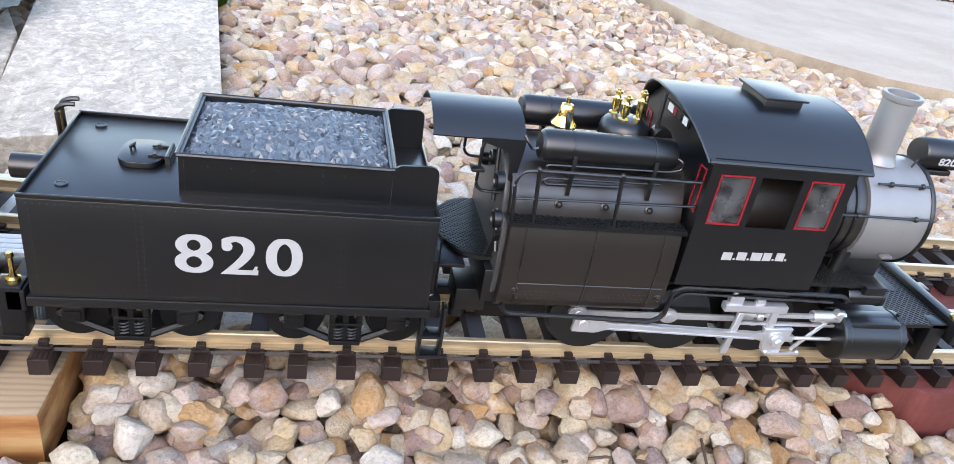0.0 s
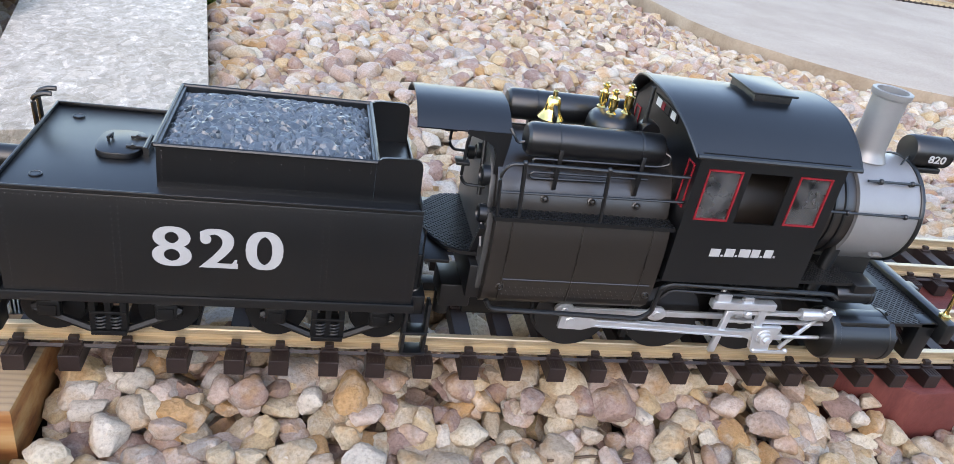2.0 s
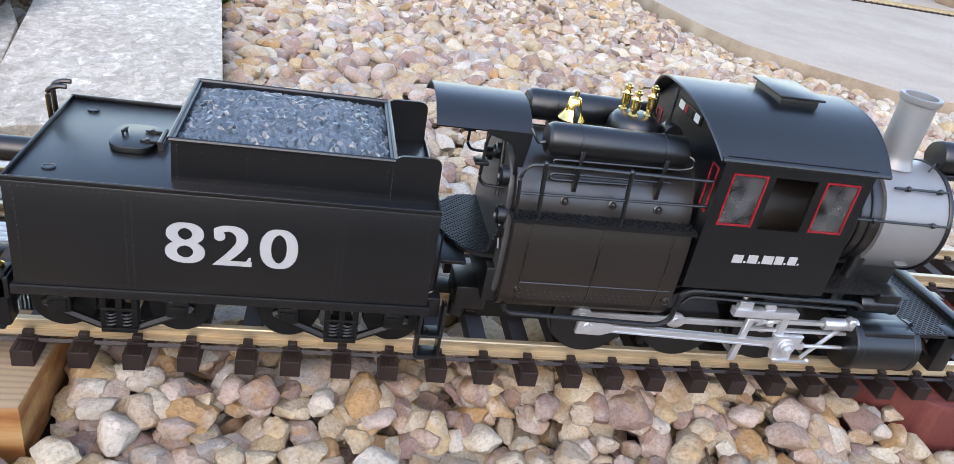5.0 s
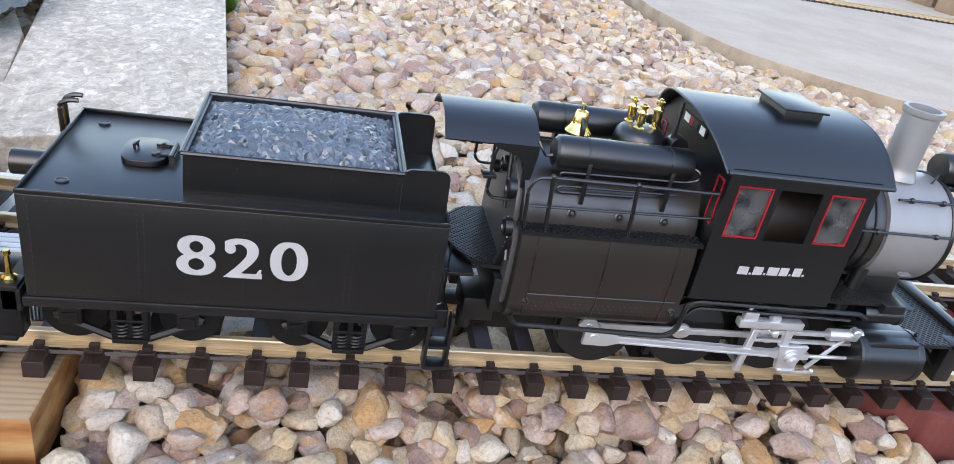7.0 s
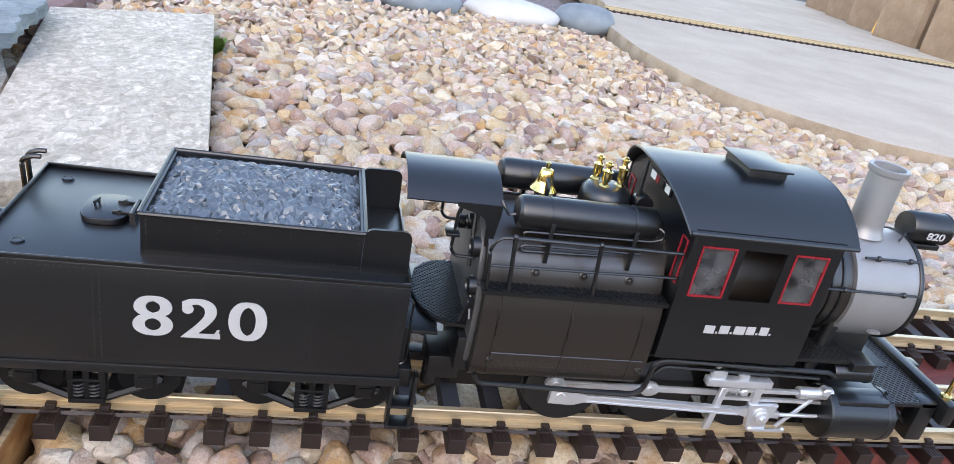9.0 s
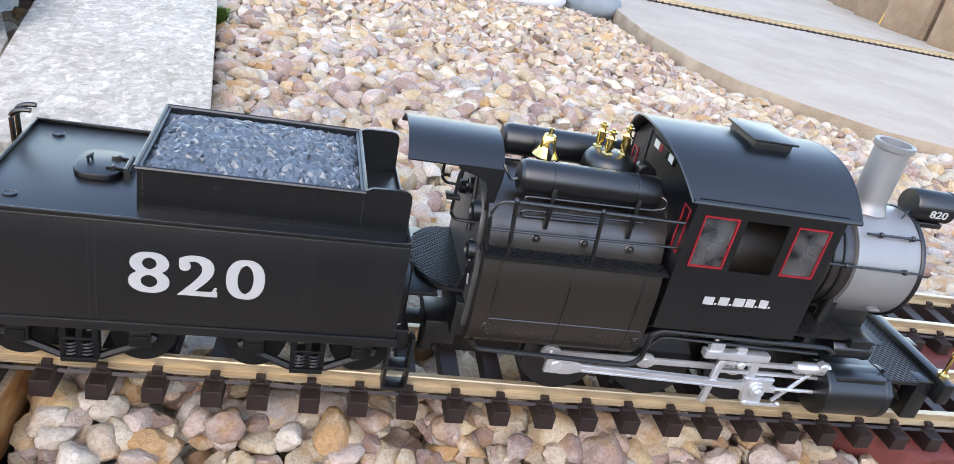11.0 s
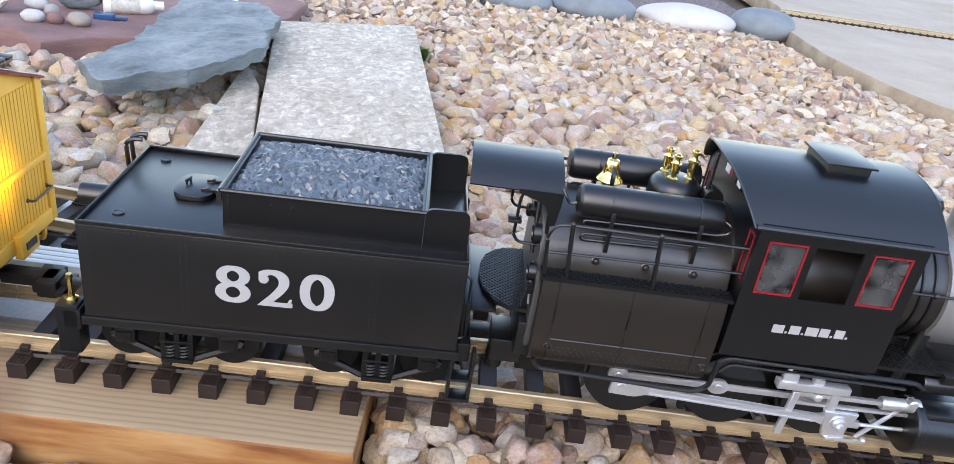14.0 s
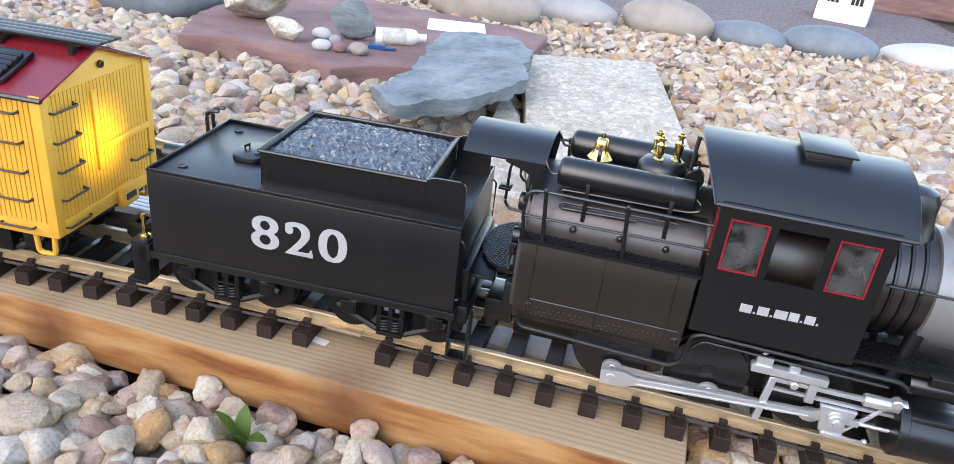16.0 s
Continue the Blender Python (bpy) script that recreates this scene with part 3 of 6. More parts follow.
def slab(name, outline, z0, z1, material, label, category, bevel=0.003, rough=0.0, kind="", fall=0.0):
    bm = bmesh.new()
    prism(bm, outline, "z", z0, z1, bevel)
    for v in bm.verts:
        v.co.z -= fall * v.co.y
    if rough:
        bmesh.ops.triangulate(bm, faces=bm.faces)
        bmesh.ops.subdivide_edges(bm, edges=bm.edges, cuts=5, use_grid_fill=True)
        for v in bm.verts:
            v.co += Vector((noise.noise(v.co * 23), noise.noise(v.co * 23 + Vector((7, 0, 0))), 0.6 * noise.noise(v.co * 17 + Vector((0, 5, 0))))) * rough
    return tagged(link(bm, name, material, smooth=30), label, category, kind=kind)


slab("paving_slab", PAVING_OUTLINE, GROUND - 0.004, -0.012, PAVING, "pale grey textured paving slab lying on gravel", "paving slab", 0.002, fall=0.030)
slab("paving_slab", PAVING_SMALL, GROUND - 0.004, -0.020, PAVING, "narrow weathered grey paving slab under the slate", "paving slab", 0.002, fall=0.030)
slab("cement_paver", PAVER_OUTLINE, GROUND - 0.004, -0.004, PAVER, "white cement paver under the tracks", "paver", 0.002)
def ridged_board():
    """Long white moulded planks lying between the two tracks."""
    holder = empty("white_board", (-0.49, 0.0660, GROUND))
    tagged(holder, "white ridged plastic board lying between the tracks", "board")
    for k in range(4):
        y = -0.0112 + 0.0058 * k
        part("plank", box(bmesh.new(), -0.46, 0.46, y, y + 0.0050, 0.0, 0.0165 - GROUND, 0.0008), WHITE_PLASTIC, holder)
    part("base", box(bmesh.new(), -0.46, 0.46, -0.0108, 0.0112, 0.001, 0.0145 - GROUND), WHITE_PLASTIC, holder)


ridged_board()
slab("timber_board", BOARD, -0.040, 0.0, PINE, "planed pine timber board with knots carrying the track", "timber board", 0.0022)
slab("support_block", BRICK_OUTLINE, GROUND, -0.0005, BRICK, "dark red painted timber block carrying the track", "block", 0.0025)
slab("sandstone_slab", SANDSTONE_OUTLINE, GROUND - 0.004, -0.010, SANDSTONE, "thick flat slab of red sandstone", "stone slab", 0.003, 0.006, fall=FALL)


def concrete_patio():
    bm = bmesh.new()
    prism(bm, CONCRETE_OUTLINE, "z", GROUND - 0.03, -0.029, 0.009)
    for v in bm.verts:
        v.co.z -= 0.022 * v.co.y
    ob = link(bm, "concrete_patio", CONCRETE, smooth=30)
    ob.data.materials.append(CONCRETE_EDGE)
    # steep faces take the browner edge colour
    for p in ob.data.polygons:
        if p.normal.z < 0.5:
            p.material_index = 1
    return tagged(ob, "smooth pale concrete patio with a browner rounded edge", "patio", kind="structure")


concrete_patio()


def fine_gravel_strip():
    bm = bmesh.new()
    n = 60
    grid = [[bm.verts.new((-3.0 + 4.1 * i / n, 2.00 + 3.0 * j / 40, ground_z(2.00 + 3.0 * j / 40) + 0.012 + 0.012 * noise.noise((i * 1.7, j * 1.9, 3)))) for i in range(n + 1)] for j in range(41)]
    for a, b in zip(grid, grid[1:]):
        for k in range(n):
            bm.faces.new((a[k], a[k + 1], b[k + 1], b[k]))
    return tagged(link(bm, "fine_gravel", MULCH, smooth=60), "dark reddish-brown fine gravel strip behind cobbles", "gravel", kind="structure")


fine_gravel_strip()

for cx, cy, a, b, c, turn, material, label in COBBLES:
    bm = bmesh.new()
    bmesh.ops.create_icosphere(bm, subdivisions=4, radius=1.0)
    for v in bm.verts:
        v.co *= 1 + 0.10 * noise.noise(v.co * 1.3 + Vector((cx * 9, cy * 7, 1)))
        v.co = Vector((v.co.x * a, v.co.y * b, v.co.z * c))
    ob = tagged(link(bm, "river_cobble", material, smooth=180), label, "cobble", "cobbles along the gravel edge")
    ob.matrix_basis = pose(cx, cy, ground_z(cy) + c * 0.78, 0, 0, turn)


def slate_piece():
    """A leaning split slate with stepped, broken edges."""
    outline = [(-0.425, 0.533), (-0.395, 0.490), (-0.362, 0.455), (-0.325, 0.500), (-0.290, 0.525), (-0.262, 0.610), (-0.241, 0.682), (-0.262, 0.800), (-0.277, 0.936), (-0.342, 1.040), (-0.480, 1.050), (-0.455, 0.900), (-0.440, 0.780), (-0.415, 0.650)]
    bm = bmesh.new()
    prism(bm, outline, "z", -0.006, 0.014)
    bmesh.ops.triangulate(bm, faces=bm.faces)
    bmesh.ops.subdivide_edges(bm, edges=bm.edges, cuts=14, use_grid_fill=True)
    for v in bm.verts:
        q = v.co
        ridge = 1 - 2 * abs(noise.noise(Vector((q.x * 14 + q.y * 6, q.y * 9, 2))))
        v.co = q + Vector((noise.noise(q * 30), noise.noise(q * 30 + Vector((3, 0, 0))), 0.35 * noise.noise(q * 46) + 0.28 * noise.noise(q * 110) + 0.30 * ridge)) * 0.008
        v.co.z += 0.011 - FALL * v.co.y + (v.co.x + 0.345) * 0.06
    ob = link(bm, "slate_piece", SLATE, smooth=None)
    return tagged(ob, "broken blue-grey slate piece leaning on the paving", "slate")


slate_piece()

# track, ties and rails
TIE_PITCH = 0.0273


def tie_mesh():
    """One moulded sleeper with rail chairs and wood grain grooves."""
    bm = bmesh.new()
    box(bm, -0.0055, 0.0055, -0.0405, 0.0405, 0.0, 0.0105, 0.0005)
    for side in (-1, 1):
        y = side * 0.0245
        box(bm, -0.0046, 0.0046, y - 0.0075, y + 0.0075, 0.0105, 0.0122, 0.0004)
        for out in (-1, 1):
            box(bm, -0.0026, 0.0026, y + out * 0.0042 - 0.0018, y + out * 0.0042 + 0.0018, 0.0118, 0.0152, 0.0005)
    for k in range(4):
        x = -0.0036 + 0.0024 * k
        box(bm, x - 0.0003, x + 0.0003, -0.0395, -0.0335, 0.0103, 0.0109)
    mesh = bpy.data.meshes.new("tie")
    bmesh.ops.recalc_face_normals(bm, faces=bm.faces)
    bm.to_mesh(mesh)
    bm.free()
    mesh.materials.append(TIE)
    return mesh


TIE_MESH = tie_mesh()


def rail_sweep(bm, stations, offset):
    """A rail section with foot, web and head along (x, y, slope) stations."""
    section = [(-0.0042, 0.0), (0.0042, 0.0), (0.0042, 0.0012), (0.0010, 0.0022), (0.0010, 0.0054), (0.0021, 0.0064), (0.0021, 0.0084), (0.0016, 0.0089), (-0.0016, 0.0089), (-0.0021, 0.0084), (-0.0021, 0.0064), (-0.0010, 0.0054), (-0.0010, 0.0022), (-0.0042, 0.0012)]
    rings = []
    for x, y, slope in stations:
        d = Vector((1, slope, 0)).normalized()
        n = Vector((-d.y, d.x, 0))
        rings.append([bm.verts.new(Vector((x, y, 0)) + n * (offset + u) + Vector((0, 0, 0.0117 + w))) for u, w in section])
    k = len(section)
    for a, b in zip(rings, rings[1:]):
        for j in range(k):
            bm.faces.new((a[j], a[(j + 1) % k], b[(j + 1) % k], b[j]))
    bm.faces.new(rings[0])
    bm.faces.new(rings[-1])
    return bm


def track_panel(name, x0, x1, tie_xs, path, slope_of, label):
    holder = empty(name, (0, 0, 0))
    tagged(holder, label, "model track", "garden railway track panels")
    n = max(2, int((x1 - x0) / 0.02))
    stations = [(x0 + (x1 - x0) * k / n,) for k in range(n + 1)]
    stations = [(x, path(x), slope_of(x)) for (x,) in stations]
    for side in (-1, 1):
        part("rail", rail_sweep(bmesh.new(), stations, side * 0.0246), RAIL, holder, smooth=30)
    for x in tie_xs:
        ob = new("tie", TIE_MESH)
        ob.parent = holder
        s = slope_of(x)
        ob.matrix_basis = pose(x, path(x), 0, 0, 0, math.degrees(math.atan(s)) + random.uniform(-0.8, 0.8))
    for side in (-1, 1):
        strip = bmesh.new()
        pipe(strip, [(x, path(x) + side * 0.030, 0.0095) for x in tie_xs], 0.0014, 4)
        part("web_strip", strip, TIE, holder)
    return holder


random.seed(4)
main_ties = [k * TIE_PITCH + 0.0055 + random.uniform(-0.0006, 0.0006) for k in range(-7, 26)]
main_ties[11] += 0.0032
track_panel("track_panel", -0.2155, 0.745, main_ties, track_y, track_slope, "brass railed garden track panel with dark brown ties")
left_ties = [-0.2440 - 0.0264 * k for k in range(26)][::-1]
track_panel("track_panel", -0.93, -0.2162, left_ties, track_y, track_slope, "curved brass railed track panel with dark brown ties")


def siding_y(x):
    d = max(0.0, -x)
    return 0.1175 + 0.10 * d * d / (d + 0.1)


def siding_slope(x):
    return (siding_y(x + 0.004) - siding_y(x - 0.004)) / 0.008


track_panel("track_panel", -0.93, 0.90, [-0.90 + TIE_PITCH * k for k in range(66)], siding_y, siding_slope, "parallel brass railed track behind the train")
track_panel("track_panel", 1.13, 4.7, [1.15 + 0.0273 * k for k in range(129)], lambda x: 2.355, lambda x: 0.0, "distant brass railed track lying on the concrete")
scene.objects["track_panel.003"].location.z = -0.0868
for joint_side in (-1, 1):
    bm = bmesh.new()
    box(bm, -0.2285, -0.2035, -0.0035, 0.0035, 0, 0.0028, 0.0006)
    y = track_y(-0.216) + joint_side * 0.0285
    ob = link(bm, "rail_joiner", RAIL, smooth=30)
    ob.matrix_basis = pose(0, y, 0.0125)
    tagged(ob, "flat brass rail joiner at the track joint", "rail joiner", "rail joiners")

# ---------------------------------------------------------------- tender
TENDER_AT = (0.11, 0, 0)
LOCO_AT = (0.36, 0, 0)
RAIL_TOP = 0.0206


def add(name, bm, material, thing, origin, label="", smooth=35):
    """A part built in the train's own coordinates, moved into its thing's space."""
    return part(name, moved(bm, origin), material, thing, label, smooth)


def add_tread(name, thing, origin, label, corners, z, thick, pitch, rib):
    plate, ribs = bmesh.new(), bmesh.new()
    tread(plate, ribs, corners, z, thick, pitch, rib)
    ob = add(name, plate, BLACK, thing, origin, label)
    tagged(part("tread_ribs", moved(ribs, origin), BLACK, ob), kind="stuff")


def wheel_part(thing, origin, x, y, z, radius, width, spokes, name="wheel"):
    """A flanged spoked wheel that can turn about its own axle."""
    holder = part(name, lathe(bmesh.new(), [(radius * 0.86, -width / 2), (radius, -width / 2), (radius, width / 2 - 0.0012), (radius + 0.0016, width / 2 - 0.0010), (radius + 0.0016, width / 2), (radius * 0.80, width / 2), (radius * 0.80, width / 2 - 0.002), (radius * 0.86, -width / 2 + 0.0008)], "y", segments=40), BLACK_ROUGH if spokes < 9 else BLACK, thing, smooth=30)
    holder.location = Vector((x, y, z)) - Vector(origin)
    bm = bmesh.new()
    rod(bm, (0, -width / 2 - 0.0006, 0), (0, width / 2, 0), radius * 0.22, segments=16)
    for k in range(spokes):
        a = 2 * math.pi * k / spokes
        rod(bm, (radius * 0.15 * math.cos(a), 0, radius * 0.15 * math.sin(a)), (radius * 0.87 * math.cos(a), 0, radius * 0.87 * math.sin(a)), radius * 0.075, radius * 0.055, 6)
    if spokes > 9:
        prism(bm, [(radius * 0.95 * math.cos(u) * 0.88, radius * 0.95 * math.sin(u) * 0.88) for u in [radians(60 - 12 * k) for k in range(11)]], "y", -width * 0.3, width * 0.2)
    part("spokes", bm, BLACK, holder)
    return holder


def tender_truck(thing, o, cx):
    """An arch-bar truck: side frames with springs and journal boxes."""
    wheels = []
    for side in (-1, 1):
        bm = bmesh.new()
        y = side * 0.0345
        pipe(bm, [(cx - 0.036, y, 0.038), (cx - 0.014, y, 0.048), (cx + 0.014, y, 0.048), (cx + 0.036, y, 0.038)], 0.0022, 6)
        pipe(bm, [(cx - 0.036, y, 0.038), (cx - 0.0095, y, 0.0255), (cx + 0.0095, y, 0.0255), (cx + 0.036, y, 0.038)], 0.0022, 6)
        for wx in (-0.0285, 0.0285):
            box(bm, cx + wx - 0.0058, cx + wx + 0.0058, y - 0.0024, y + 0.0025, 0.0330, 0.0435, 0.0014)
            box(bm, cx + wx - 0.0040, cx + wx + 0.0040, y - 0.0032, y - 0.0022, 0.0345, 0.0410, 0.0004)
        for bx in (-0.0075, 0.0, 0.0075):
            box(bm, cx + bx - 0.0016, cx + bx + 0.0016, y - 0.003, y + 0.003, 0.026, 0.050, 0.0004)
        box(bm, cx - 0.0088, cx + 0.0088, y - 0.0042, y + 0.003, 0.0235, 0.0265, 0.0006)
        box(bm, cx - 0.0088, cx + 0.0088, y - 0.0035, y + 0.003, 0.0365, 0.0385, 0.0006)
        box(bm, cx - 0.0088, cx + 0.0088, y - 0.0035, y + 0.003, 0.0470, 0.0495, 0.0006)
        add("side_frame", bm, BLACK_ROUGH, thing, o)
        for sx in (-0.0038, 0.0038):
            bm = bmesh.new()
            coil = [(cx + sx + 0.0026 * math.cos(0.8 * k), y - 0.002 + 0.0020 * math.sin(0.8 * k), 0.0268 + 0.00027 * k) for k in range(36)]
            pipe(bm, coil, 0.0007, 5)
            add("spring", bm, BLACK_ROUGH, thing, o)
        for wx in (-0.0285, 0.0285):
            wheels.append(wheel_part(thing, o, cx + wx, side * 0.0265, RAIL_TOP + 0.0155, 0.0155, 0.006, 8))
    return wheels


def coal_load():
    """A moulded heap of coal: an uneven faceted sheet over a solid base, domed in the middle."""
    rng = random.Random(5)
    x0, x1, y0, y1, z = 0.0828, 0.1817, -0.0382, 0.0382, 0.1340
    nx, ny = 60, 45
    bm = bmesh.new()
    grid = []
    for j in range(ny + 1):
        row = []
        for i in range(nx + 1):
            edge = i in (0, nx) or j in (0, ny)
            u = (i + (0 if edge else rng.uniform(-0.42, 0.42) + 0.5 * (j % 2) - 0.25)) / nx
            v = (j + (0 if edge else rng.uniform(-0.42, 0.42))) / ny
            dome = 0.0062 * (1 - (2 * u - 1) ** 4) * (1 - (2 * v - 1) ** 4)
            row.append(bm.verts.new((x0 + (x1 - x0) * u, y0 + (y1 - y0) * v, z + dome + rng.uniform(-0.0013, 0.0013))))
        grid.append(row)
    for a, b in zip(grid, grid[1:]):
        for i in range(nx):
            if rng.random() < 0.5:
                bm.faces.new((a[i], a[i + 1], b[i + 1]))
                bm.faces.new((a[i], b[i + 1], b[i]))
            else:
                bm.faces.new((a[i], a[i + 1], b[i]))
                bm.faces.new((a[i + 1], b[i + 1], b[i]))
    rim = grid[0] + [r[-1] for r in grid[1:]] + grid[-1][-2::-1] + [r[0] for r in grid[-2:0:-1]]
    low = [bm.verts.new((p.co.x, p.co.y, 0.1160)) for p in rim]
    for k in range(len(rim)):
        n = (k + 1) % len(rim)
        bm.faces.new((rim[k], rim[n], low[n], low[k]))
    bm.faces.new(low)
    return bm


def tender():
    t, o = empty("tender", TENDER_AT), TENDER_AT
    tagged(t, "black model steam tender with riveted sides and coal load", "tender")
    w, x0, x1, deck = 0.0515, 0.0118, 0.2090, 0.1150
    bm = bmesh.new()
    box(bm, x0, x1, -w, w, 0.0600, deck, 0.0009)
    add("tank_body", bm, BLACK, t, o)
    for edge in ((x0, x1, -w, -w + 0.0014), (x0, x1, w - 0.0014, w), (x0, x0 + 0.0014, -w + 0.0014, w - 0.0014), (x1 - 0.0014, x1, -w + 0.0014, w - 0.0014)):
        add("deck_rim", box(bmesh.new(), *edge, deck, 0.1172, 0.0005), BLACK, t, o)
    bm = bmesh.new()
    box(bm, x0 - 0.002, x1 + 0.0015, -w - 0.0008, w + 0.0008, 0.0545, 0.0600, 0.0008)
    box(bm, x0 + 0.004, x1 - 0.004, -0.030, 0.030, 0.044, 0.0545)
    add("underframe", bm, BLACK, t, o)
    bm = bmesh.new()
    bx0, bx1, by, top = 0.0810, 0.1835, 0.0400, 0.1372
    for wall in ((bx0, bx1, -by, -by + 0.0018), (bx0, bx1, by - 0.0018, by), (bx0, bx0 + 0.0018, -by + 0.0018, by - 0.0018), (bx1 - 0.0018, bx1, -by + 0.0018, by - 0.0018)):
        add("bunker_wall", box(bmesh.new(), *wall, deck, top), BLACK, t, o)
    rim = [(bx0 - 0.0006, -by - 0.0006, top), (bx1 + 0.0006, -by - 0.0006, top), (bx1 + 0.0006, by + 0.0006, top), (bx0 - 0.0006, by + 0.0006, top), (bx0 - 0.0006, -by - 0.0006, top)]
    for a, b in zip(rim, rim[1:]):
        rod(bm, a, b, 0.0012, segments=8)
    add("bunker_rim", bm, BLACK, t, o)
    add("coal_load", coal_load(), COAL, t, o, "heap of faceted black coal with sky sheen in its colour", smooth=None)
    for y in (-0.0392, 0.0392):
        bm = bmesh.new()
        prism(bm, [(p[0], p[2]) for p in rounded([(0.1838, 0, deck), (0.1838, 0, 0.1425 - 0.003), (0.2070, 0, 0.1400), (0.2075, 0, deck)], 0.005)], "y", y - 0.0009, y + 0.0009)
        add("bunker_wing", bm, BLACK, t, o)
    # filler hatch with hinge and handle
    hatch = bmesh.new()
    prism(hatch, [(0.0565 + 0.0115 * math.copysign(abs(math.cos(a)) ** 0.6, math.cos(a)), 0.001 + 0.0150 * math.copysign(abs(math.sin(a)) ** 0.7, math.sin(a))) for a in [2 * math.pi * k / 28 for k in range(28)]], "z", deck, 0.1185, 0.0006)
    hatch = add("filler_hatch", hatch, BLACK, t, o)
    bm = bmesh.new()
    box(bm, -0.0007, 0.0007, -0.003, 0.003, 0.1200, 0.1216, 0.0003)
    rod(bm, (0, -0.0022, 0.1185), (0, -0.0022, 0.1205), 0.0006, segments=6)
    rod(bm, (0, 0.0022, 0.1185), (0, 0.0022, 0.1205), 0.0006, segments=6)
    h = part("handle", bm, BLACK, hatch)
    h.matrix_basis = pose(0.051 - 0.11, 0.002, 0, 0, 0, -10)
    bm = bmesh.new()
    for y in (-0.006, 0.006):
        box(bm, 0.0600, 0.0705, y - 0.0006, y + 0.0006, 0.1186, 0.1198, 0.0003)
        rod(bm, (0.0635, y - 0.001, 0.1195), (0.0635, y + 0.001, 0.1195), 0.0012, segments=8)
    rod(bm, (0.0695, -0.0085, 0.1192), (0.0695, 0.0085, 0.1192), 0.0013, segments=8)
    box(bm, 0.0685, 0.0712, -0.0075, 0.0075, deck, 0.1192)
    part("hinge", moved(bm, o), BLACK, hatch)
    for x, y in ((0.027, -0.036), (0.027, 0.036)):
        bm = bmesh.new()
        lathe(bm, [(0.0030, 0.0), (0.0030, 0.0007), (0.0024, 0.0009), (0.0022, 0.0006), (0.0005, 0.0006)], "z", (x, y, deck), 18)
        add("deck_ring", bm, BLACK, t, o)
    # rivet seams
    bm = bmesh.new()
    pts = []
    for k in range(62):
        x = x0 + 0.004 + (x1 - x0 - 0.008) * k / 61
        pts += [(x, -w, 0.1125), (x, -w, 0.0625)]
    for k in range(14):
        z = 0.0655 + 0.0435 * k / 13
        for x in (0.0165, 0.0625, 0.0655, 0.1105, 0.1600, 0.1630, 0.2040):
            pts.append((x, -w, z))
    for k in range(28):
        x = 0.0835 + 0.098 * k / 27
        pts += [(x, -by, 0.1178)]
        if k % 3 == 0:
            pts += [(x, -by, 0.1315)]
    for k in range(5):
        for x in (0.0835, 0.1150, 0.1490, 0.1810):
            pts.append((x, -by, 0.120 + 0.0035 * k))
    rivets(bm, pts, 0.00034)
    tagged(add("rivets", bm, BLACK, t, o, smooth=None), kind="stuff")
    # raised number
    for figure, x in (("8", 0.0888), ("2", 0.1105), ("0", 0.1322)):
        bm = bmesh.new()
        for k in range(3):
            stroke = writing(figure, 0.0162, 0.0222, 0.0003 + 0.00002 * k, bold=-0.004)
            bmesh.ops.translate(stroke, vec=Vector((0.0010 * (k - 1), 0, 0)), verts=stroke.verts)
            flat = bpy.data.meshes.new("stroke")
            stroke.to_mesh(flat)
            stroke.free()
            bm.from_mesh(flat)
            bpy.data.meshes.remove(flat)
        if figure == "2":
            rod(bm, (-0.0060, -0.00041, 0.0052), (-0.0060, -0.0001, 0.0052), 0.0026, segments=20)
            prism(bm, [(0.0050, -0.0111), (0.0080, -0.0111), (0.0088, -0.0060), (0.0076, -0.0060)], "y", -0.00041, -0.0001)
        bmesh.ops.translate(bm, vec=Vector((x, -w - 0.00005, 0.0892)), verts=bm.verts)
        add("figure", bm, WHITE, t, o, "large white painted figure", smooth=None)
    # rear lamp
    bm = bmesh.new()
    lathe(bm, [(0.0004, 0.0078), (0.0042, 0.0078), (0.0044, -0.0068), (0.0066, -0.0068), (0.0066, 0.0118), (0.0058, 0.0122), (0.0004, 0.0122)], "x", (0, 0.0, 0.1055), 24)
    lamp = add("rear_lamp", bm, BLACK, t, o, "tubular black rear lamp")
    bm = bmesh.new()
    lathe(bm, [(0.0041, 0.0062), (0.0041, 0.0074)], "x", (0, 0.0, 0.1055), 20)
    part("lamp_lens", moved(bm, o), LAMP, lamp, "glowing warm lamp lens")
    bm = bmesh.new()
    box(bm, 0.004, x0 + 0.001, -0.004, 0.004, 0.095, 0.1015, 0.0006)
    part("bracket", moved(bm, o), BLACK, lamp)
    # grab hooks on the rear deck
    for y in (0.028, 0.036):
        bm = bmesh.new()
        pipe(bm, rounded([(0.0085, y, 0.108), (0.0075, y, 0.1275), (0.0130, y, 0.1300), (0.0170, y, 0.1300)], 0.004), 0.0014, 8)
        add("grab_hook", bm, BLACK, t, o)
    # rear beam, posts and coupler
    bm = bmesh.new()
    box(bm, 0.000, 0.0095, -0.052, 0.052, 0.0510, 0.0635, 0.001)
    add("rear_beam", bm, BLACK, t, o)
